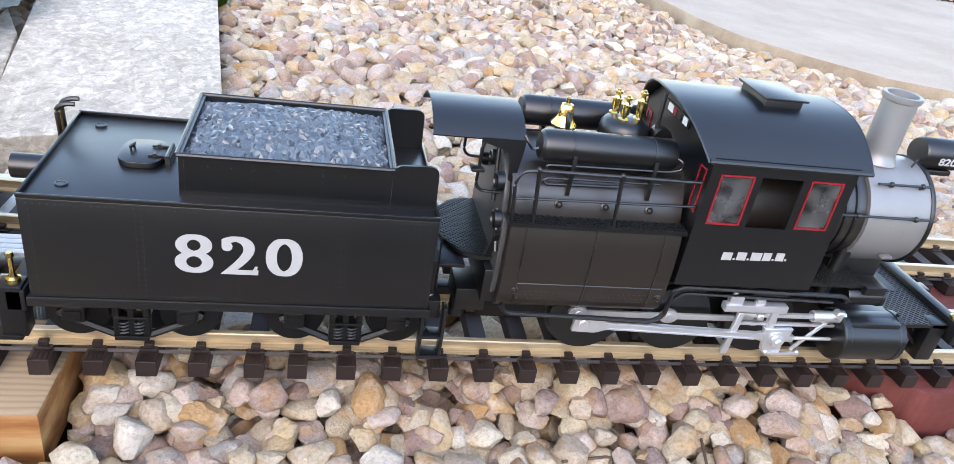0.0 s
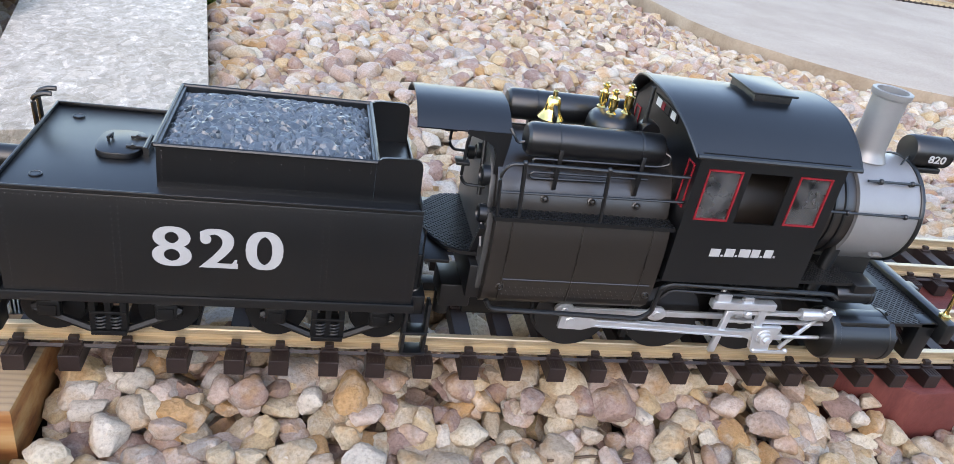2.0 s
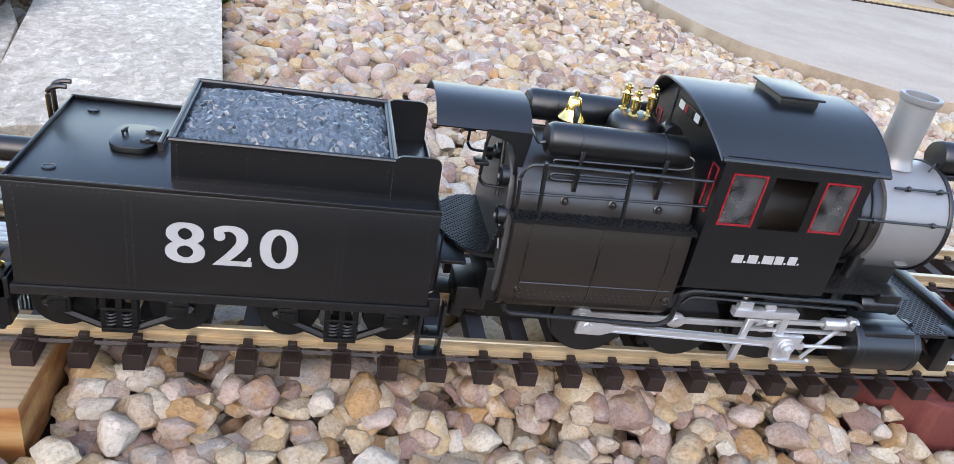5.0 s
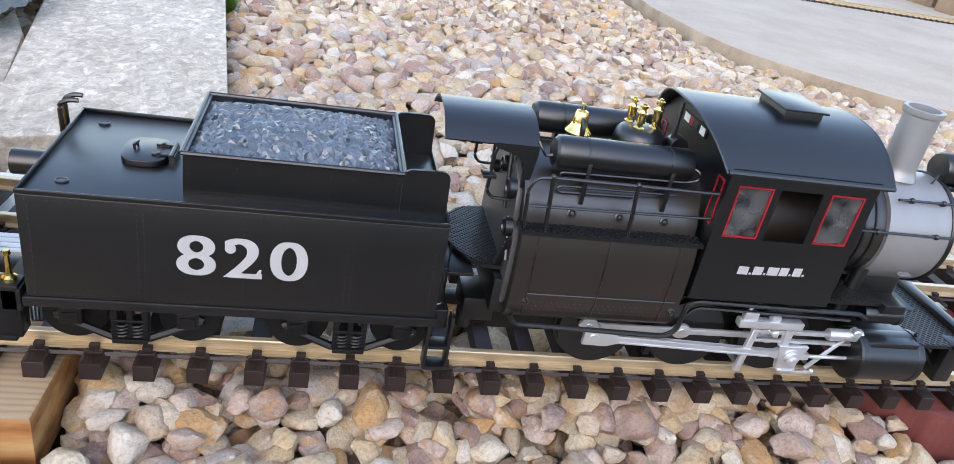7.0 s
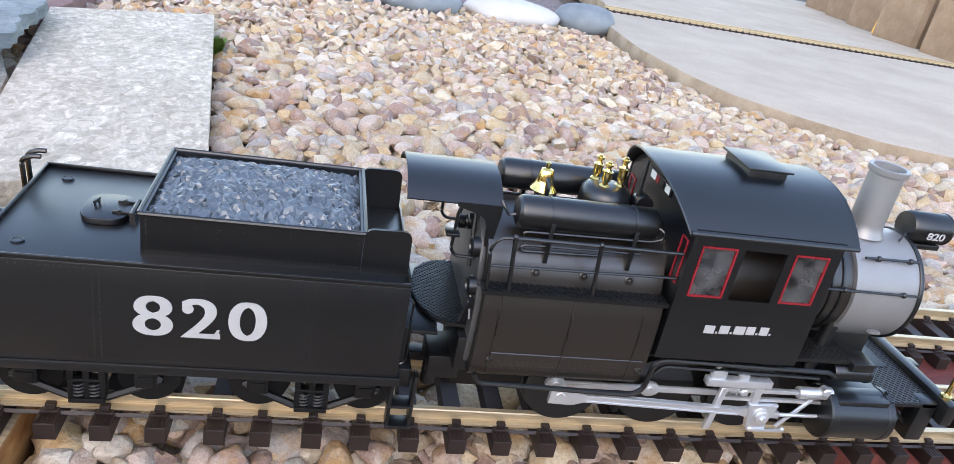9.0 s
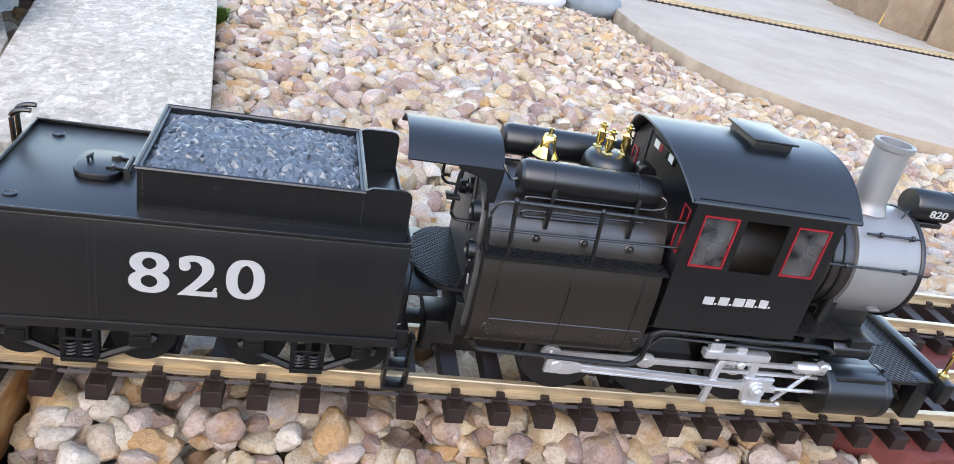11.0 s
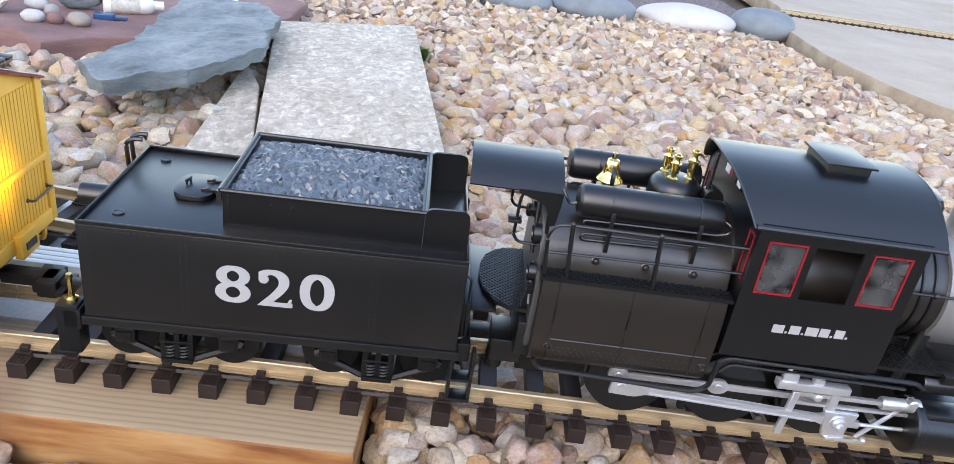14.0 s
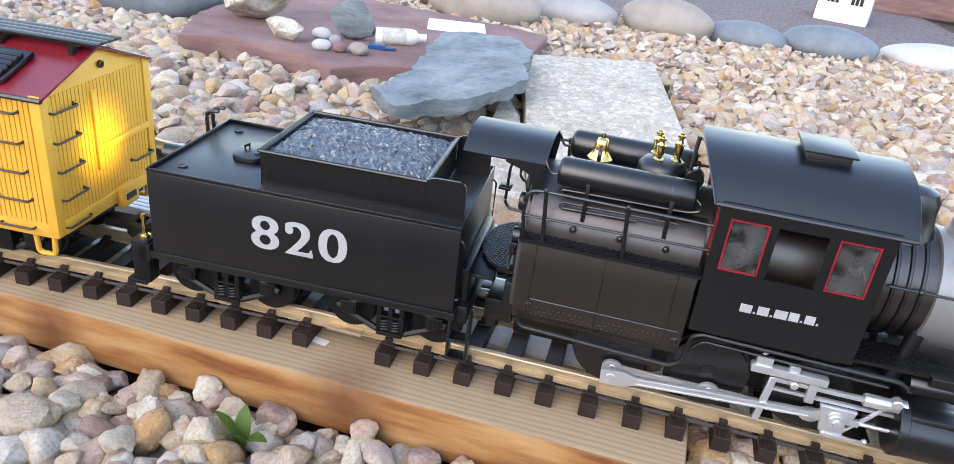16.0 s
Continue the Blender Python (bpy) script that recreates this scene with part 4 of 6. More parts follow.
    for y in (-0.0465, 0.0465):
        bm = bmesh.new()
        box(bm, -0.0035, 0.0085, y - 0.0055, y + 0.0055, 0.0350, 0.0655, 0.0012)
        box(bm, -0.0080, 0.0060, y - 0.0065, y + 0.0065, 0.0335, 0.0365, 0.0008)
        add("step_post", bm, BLACK_ROUGH, t, o)
        bm = bmesh.new()
        pinned(bm, (0.0035, y, 0.0655), 0.0013, 0.0165)
        add("stanchion", bm, BRASS, t, o, "small brass stanchion")
    bm = bmesh.new()
    box(bm, -0.030, 0.004, -0.004, 0.004, 0.040, 0.047, 0.001)
    box(bm, -0.036, -0.024, -0.0085, 0.0085, 0.038, 0.049, 0.0015)
    box(bm, -0.024, -0.019, -0.011, 0.011, 0.041, 0.045, 0.001)
    add("coupler", bm, BLACK_ROUGH, t, o)
    # front end sill, steps and drawbar
    bm = bmesh.new()
    box(bm, x1, x1 + 0.008, -0.046, 0.046, 0.0500, 0.0620, 0.0008)
    for y in (-0.0465, 0.0465):
        s = 1 if y > 0 else -1
        box(bm, 0.2065, 0.2085, y - 0.004, y + 0.004, 0.0270, 0.0600, 0.0005)
        box(bm, 0.2185, 0.2205, y - 0.004, y + 0.004, 0.0270, 0.0600, 0.0005)
        box(bm, 0.2065, 0.2205, y - 0.005, y + 0.005, 0.0255, 0.0275, 0.0005)
        box(bm, 0.2065, 0.2205, y - 0.005, y + 0.005, 0.0395, 0.0412, 0.0005)
    box(bm, x1, x1 + 0.0055, -0.040, 0.040, 0.0620, 0.0850, 0.001)
    add("front_steps", bm, BLACK, t, o)
    add("front_deck", box(bmesh.new(), x1 + 0.0056, x1 + 0.0200, -0.0370, 0.0370, 0.0785, 0.0808, 0.0006), BLACK, t, o)
    for y in (-0.0495, 0.0495):
        bm = bmesh.new()
        pipe(bm, rounded([(x1, y, 0.068), (x1 + 0.0025, y, 0.069), (x1 + 0.0025, y, 0.106), (x1, y, 0.108)], 0.002), 0.0007, 6)
        add("handrail", bm, BLACK, t, o)
    bm = bmesh.new()
    box(bm, 0.214, 0.252, -0.005, 0.005, 0.038, 0.044, 0.001)
    add("drawbar", bm, BLACK_ROUGH, t, o)
    wheels = tender_truck(t, o, 0.0535) + tender_truck(t, o, 0.1665)
    return t, wheels


tender_thing, tender_wheels = tender()

# ---------------------------------------------------------------- locomotive
AXLES = (0.3105, 0.3690, 0.4275)
DRIVER, THROW, CRANK = 0.0235, 0.0095, 145.0
APRON = [(0.2475, -0.0330), (0.2345, -0.0320), (0.2265, -0.0270), (0.2195, -0.0150), (0.2170, -0.0020), (0.2172, 0.0120), (0.2205, 0.0250), (0.2265, 0.0330), (0.2345, 0.0370), (0.2475, 0.0380)]
ROD_LENGTH, CROSS_Z = 0.1272, 0.0440


def arch(half, edge, apex, steps=14, power=2.0):
    """An arched roof line as (y, z) pairs from the near to the far eave."""
    return [(half * u, apex - (apex - edge) * abs(u) ** power) for u in [-1 + 2 * k / steps for k in range(steps + 1)]]


def window_frame(bm, x0, x1, z0, z1, y, wide, thick):
    for a, b, c, d in ((x0, x1, z1 - wide, z1), (x0, x1, z0, z0 + wide), (x0, x0 + wide, z0 + wide, z1 - wide), (x1 - wide, x1, z0 + wide, z1 - wide)):
        box(bm, a, b, y - thick, y + thick, c, d)
    return bm


def handrail_posts(bm, posts, r):
    for p, q in posts:
        rod(bm, p, q, r, segments=8)
    return bm


def locomotive():
    t, o = empty("locomotive", LOCO_AT), LOCO_AT
    tagged(t, "black centre-cab model steam locomotive with silver smokebox", "locomotive")
    # frame
    bm = bmesh.new()
    box(bm, 0.246, 0.535, -0.0150, 0.0150, 0.0300, 0.0620, 0.001)
    box(bm, 0.296, 0.45, -0.0190, 0.0190, 0.052, 0.088, 0.001)
    add("main_frame", bm, BLACK_ROUGH, t, o)
    # firebox
    side = [(-0.0395, 0.0570), (-0.0450, 0.0625), (-0.0470, 0.0730), (-0.0475, 0.0880), (-0.0470, 0.1010), (-0.0462, 0.1080), (-0.0450, 0.1132), (-0.0385, 0.1136), (-0.0380, 0.1180), (-0.0358, 0.1255), (-0.0312, 0.1325), (-0.0245, 0.1382), (-0.0140, 0.1428), (0.0, 0.1445)]
    outline = side + [(-y, z) for y, z in side[-2::-1]]
    bm = bmesh.new()
    prism(bm, outline, "x", 0.2480, 0.3470)
    add("firebox", bm, BOILER, t, o, smooth=50)
    bm = bmesh.new()
    for x in (0.2570, 0.2968, 0.3372):
        pts = [(x, y * 1.006, z) for y, z in side[1:7]]
        pipe(bm, pts, 0.0005, 4)
    pipe(bm, [(0.2570, -0.0473, 0.0768), (0.3440, -0.0473, 0.0768)], 0.0004, 4)
    add("firebox_seams", bm, BOILER, t, o)
    bm = bmesh.new()
    pts = []
    for k in range(26):
        for j in range(3):
            pts.append((0.2590 + 0.0033 * k + (0.0016 if j == 1 else 0), -0.0459 - 0.0005 * j, 0.0660 + 0.0027 * j))
    rivets(bm, pts, 0.00045)
    tagged(add("firebox_rivets", bm, BOILER, t, o, smooth=None), kind="stuff")
    for x, z in ((0.2745, 0.1222), (0.3012, 0.1222), (0.3272, 0.1218), (0.2570, 0.0715), (0.3435, 0.0700)):
        y = -0.0369 if z > 0.1 else -0.0468
        bm = bmesh.new()
        lathe(bm, [(0.0026, -0.0008), (0.0026, 0.0004), (0.0018, 0.0007), (0.0014, 0.0002), (0.0009, 0.0011), (0.0001, 0.0012)], "z", (0, 0, 0), 14)
        ob = part("washout_plug", bm, BOILER, t)
        ob.matrix_basis = Matrix.Translation(Vector((x, y, z)) - Vector(o)) @ Matrix.Rotation(radians(73 if z > 0.1 else 88), 4, "X")
    # backhead with its gauges
    bm = bmesh.new()
    prism(bm, [(y * 0.88, 0.1435 - (0.1445 - z) * 0.98) for y, z in outline], "x", 0.2445, 0.2480, 0.0008)
    head = add("backhead", bm, LIT_GREY, t, o, "backhead plate greyed by painted-in reflected light")
    oh = Vector(o) - Vector((0.0040, 0.0, -0.0065))
    for y, z, r in ((-0.026, 0.135, 0.0055), (-0.006, 0.140, 0.0045), (-0.034, 0.116, 0.005), (0.018, 0.128, 0.004)):
        part("gauge", moved(lathe(bmesh.new(), [(r, 0), (r, -0.004), (r * 0.8, -0.0045), (r * 0.75, -0.0035), (0.0003, -0.0035)], "x", (0.2405, y, z), 18), oh), BLACK, head)
    part("lever", moved(rod(bmesh.new(), (0.2385, -0.020, 0.120), (0.2385, -0.012, 0.150), 0.0012, segments=8), oh), BLACK, head)
    part("lever", moved(rod(bmesh.new(), (0.2390, -0.042, 0.100), (0.2390, -0.030, 0.120), 0.0013, segments=8), oh), BLACK, head)
    bm = bmesh.new()
    prism(bm, [(-0.030, 0.088), (-0.044, 0.112), (-0.040, 0.1125), (-0.026, 0.088)], "x", 0.2365, 0.2395)
    for k in range(6):
        rod(bm, (0.2360, -0.030 - 0.0024 * k, 0.091 + 0.004 * k), (0.2395, -0.030 - 0.0024 * k, 0.091 + 0.004 * k), 0.0009, segments=8)
    part("quadrant", moved(bm, oh), BLACK, head)
    # rear apron
    add_tread("apron", t, o, "chequered rounded fall plate", APRON, 0.0840, 0.0022, 0.0022, 0.0005)
    bm = bmesh.new()
    box(bm, 0.2400, 0.2520, -0.0400, 0.0400, 0.0585, 0.0800, 0.001)
    box(bm, 0.228, 0.246, -0.030, -0.004, 0.045, 0.060, 0.001)
    rod(bm, (0.232, -0.020, 0.036), (0.232, -0.020, 0.050), 0.005, segments=14)
    add("drag_beam", bm, BLACK, t, o)
    # fireman's canopy
    bm = bmesh.new()
    shell(bm, arch(0.0283, 0.1533, 0.1636, 18, 2.5), "x", 0.2030, 0.2524, 0.0012)
    canopy = add("canopy", bm, BLACK, t, o, "curved black roof over the firing deck", smooth=40)
    for s in (-1, 1):
        bm = bmesh.new()
        prism(bm, [(0.2290, 0.1538), (0.2524, 0.1538), (0.2522, 0.1480), (0.2492, 0.1240), (0.2464, 0.1240), (0.2458, 0.1420), (0.2440, 0.1458), (0.2405, 0.1480), (0.2340, 0.1500), (0.2290, 0.1515)], "y", s * 0.0276 - 0.0008, s * 0.0276 + 0.0008)
        part("canopy_bracket", moved(bm, o), BLACK, canopy)
    for y in (-0.022, 0.024):
        bm = bmesh.new()
        pipe(bm, rounded([(0.2345, y, 0.1530), (0.2312, y, 0.1470), (0.2306, y, 0.1235), (0.2335, y, 0.1200), (0.2450, y, 0.1195)], 0.004), 0.0009, 8)
        box(bm, 0.2262, 0.2335, y - 0.004, y + 0.004, 0.1325, 0.1345, 0.0005)
        add("grab_rail", bm, BLACK, t, o)
    # running boards and handrails
    for s in (-1, 1):
        ys = sorted((s * 0.0372, s * 0.0482))
        add_tread("running_board", t, o, "chequered running board", [(0.2460, ys[0]), (0.3485, ys[0]), (0.3485, ys[1]), (0.2460, ys[1])], 0.1152, 0.0022, 0.0026, 0.0006)
        bm = bmesh.new()
        y = s * 0.0462
        pipe(bm, rounded([(0.2474, y, 0.1160), (0.2455, y, 0.1390), (0.2490, y, 0.1448), (0.2574, y, 0.1455), (0.3478, y, 0.1455)], 0.006), 0.0010, 8)
        pipe(bm, [(0.2462, y, 0.1290), (0.3490, y, 0.1308)], 0.0008, 8)
        for x in (0.2592, 0.3046):
            rod(bm, (x, y, 0.1150), (x - 0.0022, y, 0.1460), 0.0012, segments=8)
            ball(bm, (x - 0.0022, y, 0.1460), 0.0016, u=8, v=6)
        add("handrail", bm, BLACK, t, o)
        bm = bmesh.new()
        yi = s * 0.0345
        loop = [(0.2700, yi, 0.1402), (0.2645, yi, 0.1404), (0.2640, yi, 0.1438), (0.2690, yi, 0.1440), (0.3340, yi, 0.1450), (0.3405, yi, 0.1470), (0.3400, yi, 0.1515), (0.3350, yi - s * 0.004, 0.1530)]
        pipe(bm, rounded(loop, 0.0025), 0.0007, 6)
        pipe(bm, rounded([(0.3080, yi - s * 0.001, 0.1334), (0.2660, yi - s * 0.001, 0.1322), (0.2638, yi - s * 0.001, 0.1340), (0.2660, yi - s * 0.001, 0.1358), (0.3310, yi - s * 0.001, 0.1366)], 0.0020), 0.0007, 6)
        add("cooling_pipe", bm, BLACK, t, o)
        # air tank
        bm = bmesh.new()
        ty, tz = s * 0.0260, 0.1515
        lathe(bm, [(0.0030, 0.2596), (0.0070, 0.2604), (0.0084, 0.2618), (0.0090, 0.2640), (0.0090, 0.3352), (0.0086, 0.3364), (0.0072, 0.3372), (0.0030, 0.3375)], "x", (0, ty, tz), 32)
        tank = add("air_tank", bm, BLACK, t, o, "long black cylindrical air tank", smooth=25)
        for x in (0.2775, 0.3235):
            bm = bmesh.new()
            lathe(bm, [(0.0086, x - 0.0006), (0.00925, x - 0.0005), (0.00925, x + 0.0005), (0.0086, x + 0.0006)], "x", (0, ty, tz), 32)
            part("tank_band", moved(bm, o), BLACK, tank, smooth=25)
        for x in (0.2785, 0.3248):
            bm = bmesh.new()
            box(bm, x - 0.0012, x + 0.0012, ty - 0.0098 if s < 0 else ty + 0.0040, ty - 0.0040 if s < 0 else ty + 0.0098, 0.1270, 0.1500, 0.0003)
            add("tank_strap", bm, BLACK, t, o)
        bm = bmesh.new()
        pipe(bm, rounded([(0.2605, ty - 0.002, 0.1505), (0.2560, ty - 0.002, 0.1490), (0.2538, ty - 0.002, 0.1530), (0.2518, ty, 0.1560)], 0.003), 0.0008, 6)
        add("tank_pipe", bm, BLACK, t, o)
    # dome, bell and whistles
    bm = bmesh.new()
    lathe(bm, [(0.0165, 0.1420), (0.0155, 0.1440), (0.0148, 0.1470), (0.0148, 0.1535), (0.0140, 0.1575), (0.0118, 0.1600), (0.0080, 0.1611), (0.0005, 0.1615)], "z", (0.3168, 0.001, 0), 32)
    add("steam_dome", bm, BLACK, t, o)
    for x, y, tall in ((0.3115, 0.0085, 0.0150), (0.3135, -0.0020, 0.0150), (0.3236, 0.0010, 0.0178)):
        bm = bmesh.new()
        lathe(bm, [(0.0030, 0), (0.0030, 0.0012), (0.0018, 0.0022), (0.0018, tall * 0.25), (0.0026, tall * 0.28), (0.0026, tall * 0.58), (0.0030, tall * 0.60), (0.0030, tall * 0.64), (0.0021, tall * 0.66), (0.0014, tall * 0.74), (0.0014, tall * 0.84), (0.0023, tall * 0.86), (0.0023, tall * 0.93), (0.0012, tall * 0.95), (0.0012, tall), (0.0004, tall * 1.02)], "z", (x, y, 0.1600), 18)
        add("whistle", bm, BRASS, t, o, "polished brass whistle")
    bm = bmesh.new()
    lathe(bm, [(0.0071, 0.1538), (0.0076, 0.1546), (0.0066, 0.1560), (0.0052, 0.1578), (0.0044, 0.1605), (0.0041, 0.1638), (0.0032, 0.1660), (0.0014, 0.1669), (0.0014, 0.1698), (0.0003, 0.1704)], "z", (0.2800, 0.0, 0), 28)
    bell = add("bell", bm, BRASS, t, o, "polished brass bell")
    bm = bmesh.new()
    for s in (-1, 1):
        pipe(bm, rounded([(0.2800, s * 0.0086, 0.1490), (0.2800, s * 0.0084, 0.1600), (0.2800, s * 0.0046, 0.1625)], 0.002), 0.0012, 6)
    box(bm, 0.2780, 0.2820, -0.0088, 0.0088, 0.1420, 0.1500, 0.0004)
    part("bell_yoke", moved(bm, o), BLACK, bell)
    bm = bmesh.new()
    lathe(bm, [(0.0052, 0), (0.0056, 0.001), (0.0056, 0.008), (0.0050, 0.009), (0.0018, 0.0095), (0.0018, 0.012), (0.0004, 0.012)], "y", (0.3350, -0.0130, 0.1560), 20)
    rod(bm, (0.3350, -0.004, 0.143), (0.3350, -0.004, 0.158), 0.004, segments=12)
    pipe(bm, rounded([(0.3315, -0.0085, 0.148), (0.3320, -0.0080, 0.164), (0.3328, -0.0060, 0.1800)], 0.004), 0.0013, 8)
    add("turret_valve", bm, BLACK, t, o)
    # boiler and smokebox
    bz = 0.1165
    bm = bmesh.new()
    lathe(bm, [(0.0320, 0.3390), (0.0320, 0.4690)], "x", (0, 0, bz), 48)
    add("boiler", bm, BOILER, t, o, smooth=50)
    for x in (0.4480, 0.4550, 0.4620):
        bm = bmesh.new()
        lathe(bm, [(0.0322, x - 0.0012), (0.0330, x - 0.0006), (0.0330, x + 0.0006), (0.0322, x + 0.0012)], "x", (0, 0, bz), 48)
        add("boiler_band", bm, BLACK, t, o)
    bm = bmesh.new()
    lathe(bm, [(0.0325, 0.4690), (0.0342, 0.4694), (0.0342, 0.5130), (0.0346, 0.5134), (0.0346, 0.5150), (0.0330, 0.5162), (0.0270, 0.5175), (0.0265, 0.5195), (0.0120, 0.5215), (0.0005, 0.5220)], "x", (0, 0, bz), 56)
    smokebox = add("smokebox", bm, SILVER, t, o, "silver-painted smokebox", smooth=40)
    bm = bmesh.new()
    lathe(bm, [(0.0349, 0.5118), (0.0354, 0.5124), (0.0354, 0.5140), (0.0349, 0.5146)], "x", (0, 0, bz), 56)
    part("smokebox_ring", moved(bm, o), BLACK, smokebox)
    for a0 in (150, 118):
        bm = bmesh.new()
        part_points = [(0.4440 if a0 == 150 else 0.4740, 0.0362 * math.cos(radians(a0 + 14)), bz + 0.0362 * math.sin(radians(a0 + 14))), (0.5100, 0.0368 * math.cos(radians(a0 + 14)), bz + 0.0368 * math.sin(radians(a0 + 14)))]
        pipe(bm, part_points, 0.0008, 8)
        for f in (0.25, 0.85):
            p = Vector(part_points[0]).lerp(Vector(part_points[1]), f)
            ball(bm, p, 0.0018, u=10, v=8)
            rod(bm, p, (p.x, p.y * 0.9, bz + (p.z - bz) * 0.9), 0.0010, segments=8)
        part("smokebox_handrail", moved(bm, o), BLACK, smokebox)
    bm = bmesh.new()
    prism(bm, [(0.4910, 0.0975), (0.4990, 0.0975), (0.4980, 0.0990), (0.4920, 0.0990)], "y", -0.0335, -0.0300)
    part("clean_out_lug", moved(bm, o), SILVER, smokebox)
    bm = bmesh.new()
    lathe(bm, [(0.0128, 0.1495), (0.0120, 0.1512), (0.0106, 0.1535), (0.0100, 0.1570), (0.0102, 0.1880), (0.0114, 0.1885), (0.0117, 0.1900), (0.0117, 0.1920), (0.0108, 0.1924), (0.0092, 0.1920), (0.0090, 0.1600)], "z", (0.4850, 0, 0), 36)
    add("chimney", bm, SILVER, t, o, "straight silver chimney with rolled rim", smooth=40)
    bm = bmesh.new()
    lathe(bm, [(0.0170, 0.1440), (0.0160, 0.1470), (0.0140, 0.1520), (0.0128, 0.1600), (0.0128, 0.1665), (0.0105, 0.1710), (0.0050, 0.1730), (0.0003, 0.1734)], "z", (0.4525, 0.0, 0), 28)
    add("sand_dome", bm, BLACK, t, o)
    # headlight
    bm = bmesh.new()
    hz, hx0, hx1 = 0.1568, 0.5125, 0.5395
    lathe(bm, [(0.0005, hx0 - 0.001), (0.0088, hx0), (0.0096, hx0 + 0.0012), (0.0096, hx1 - 0.001), (0.0100, hx1 - 0.0006), (0.0100, hx1), (0.0086, hx1), (0.0080, hx1 - 0.003), (0.0005, hx1 - 0.004)], "x", (0, 0, hz), 28)
    light = add("headlight", bm, BLACK, t, o, "round black headlight with number panel")
    bm = bmesh.new()
    box(bm, 0.516, 0.538, -0.006, 0.006, 0.1440, 0.1475, 0.0006)
    box(bm, 0.508, 0.520, -0.004, 0.004, 0.1400, 0.1445, 0.0006)
    part("bracket", moved(bm, o), BLACK, light)
    bm = writing("820", 0.0125, 0.0048, 0.0002, 0.02)
    bmesh.ops.translate(bm, vec=Vector((0.5280, -0.00985, 0.1550)), verts=bm.verts)
    part("number", moved(bm, o), WHITE, light, "small white number", smooth=None)
    bm = bmesh.new()
    pipe(bm, rounded([(0.5140, -0.004, 0.152), (0.5080, -0.008, 0.1555), (0.5040, -0.010, 0.1500)], 0.003), 0.0006, 6)
    part("cable", moved(bm, o), BLACK, light)
    # cab
    cw, cx0, cx1, cz0, cz1 = 0.0500, 0.3488, 0.4364, 0.0825, 0.1620
    windows = [(0.3548, 0.3754, 0.1228, 0.1532), (0.3796, 0.4045, 0.1222, 0.1527), (0.4093, 0.4300, 0.1228, 0.1532)]
    for s in (-1, 1):
        y0, y1 = sorted((s * cw, s * (cw - 0.0016)))
        bm = bmesh.new()
        framed_wall(bm, cx0, cx1, cz0, cz1, y0, y1, windows)
        add("cab_side", bm, BLACK, t, o)
        for n, (wx0, wx1, wz0, wz1) in enumerate(windows):
            if n == 1:
                continue
            bm = bmesh.new()
            window_frame(bm, wx0 + 0.0002, wx1 - 0.0002, wz0 + 0.0002, wz1 - 0.0002, s * (cw - 0.0004), 0.00085, 0.0009)
            fr = add("window_frame", bm, RED, t, o, "red cab window frame")
            bm = bmesh.new()
            box(bm, wx0 + 0.001, wx1 - 0.001, s * (cw - 0.0009) - 0.0003, s * (cw - 0.0009) + 0.0003, wz0 + 0.001, wz1 - 0.001)
            pane = part("pane", moved(bm, o), GLASS, fr)
            pane.visible_shadow = False
    for x, name in ((0.3500, "cab_rear_wall"), (0.4352, "cab_front_wall")):
        bm = bmesh.new()
        roofline = arch(0.0484, 0.1600, 0.1800, 14, 2.5)
        hole = [(0.0325 * math.cos(a), bz + 0.0325 * math.sin(a)) for a in [math.pi * k / 16 for k in range(17)]]
        left = [(y, z) for y, z in roofline]
        prism(bm, left + [(0.0484, bz), (0.0325, bz)] + hole[1:-1] + [(-0.0325, bz), (-0.0484, bz)], "x", x - 0.0008, x + 0.0008)
        box(bm, x - 0.0008, x + 0.0008, -0.0484, -0.0325, cz0, bz)
        box(bm, x - 0.0008, x + 0.0008, 0.0325, 0.0484, cz0, bz)
        add(name, bm, BLACK, t, o)
    for s in (-1, 1):
        bm = bmesh.new()
        for a, b, c, d in ((0.0372, 0.0450, 0.1520, 0.1530), (0.0372, 0.0450, 0.1270, 0.1280), (0.0372, 0.0381, 0.1280, 0.1520), (0.0441, 0.0450, 0.1280, 0.1520)):
            ys = sorted((s * a, s * b))
            box(bm, 0.3486, 0.3493, ys[0], ys[1], c, d)
        add("window_frame", bm, RED, t, o, "narrow red window frame on the cab end")
    bm = bmesh.new()
    box(bm, -0.0008, 0.0002, -0.0170, 0.0170, -0.0030, 0.0030, 0.0002)
    vent = part("vent_slot", bm, BLACK_ROUGH, t)
    vent.location = Vector((0.3491, 0.0045, 0.1652)) - Vector(o)
    for u0, u1, material in ((-0.0150, -0.0090, WHITE_PLASTIC), (-0.0060, 0.0, BLACK), (0.0010, 0.0050, RED), (0.0060, 0.0130, WHITE_PLASTIC)):
        bm = bmesh.new()
        box(bm, -0.0011, -0.0007, u0, u1, -0.0022, 0.0022)
        part("vent_panel", bm, material, vent)
    # markings drawn as plain strokes
    bm = bmesh.new()
    u = 0.3722
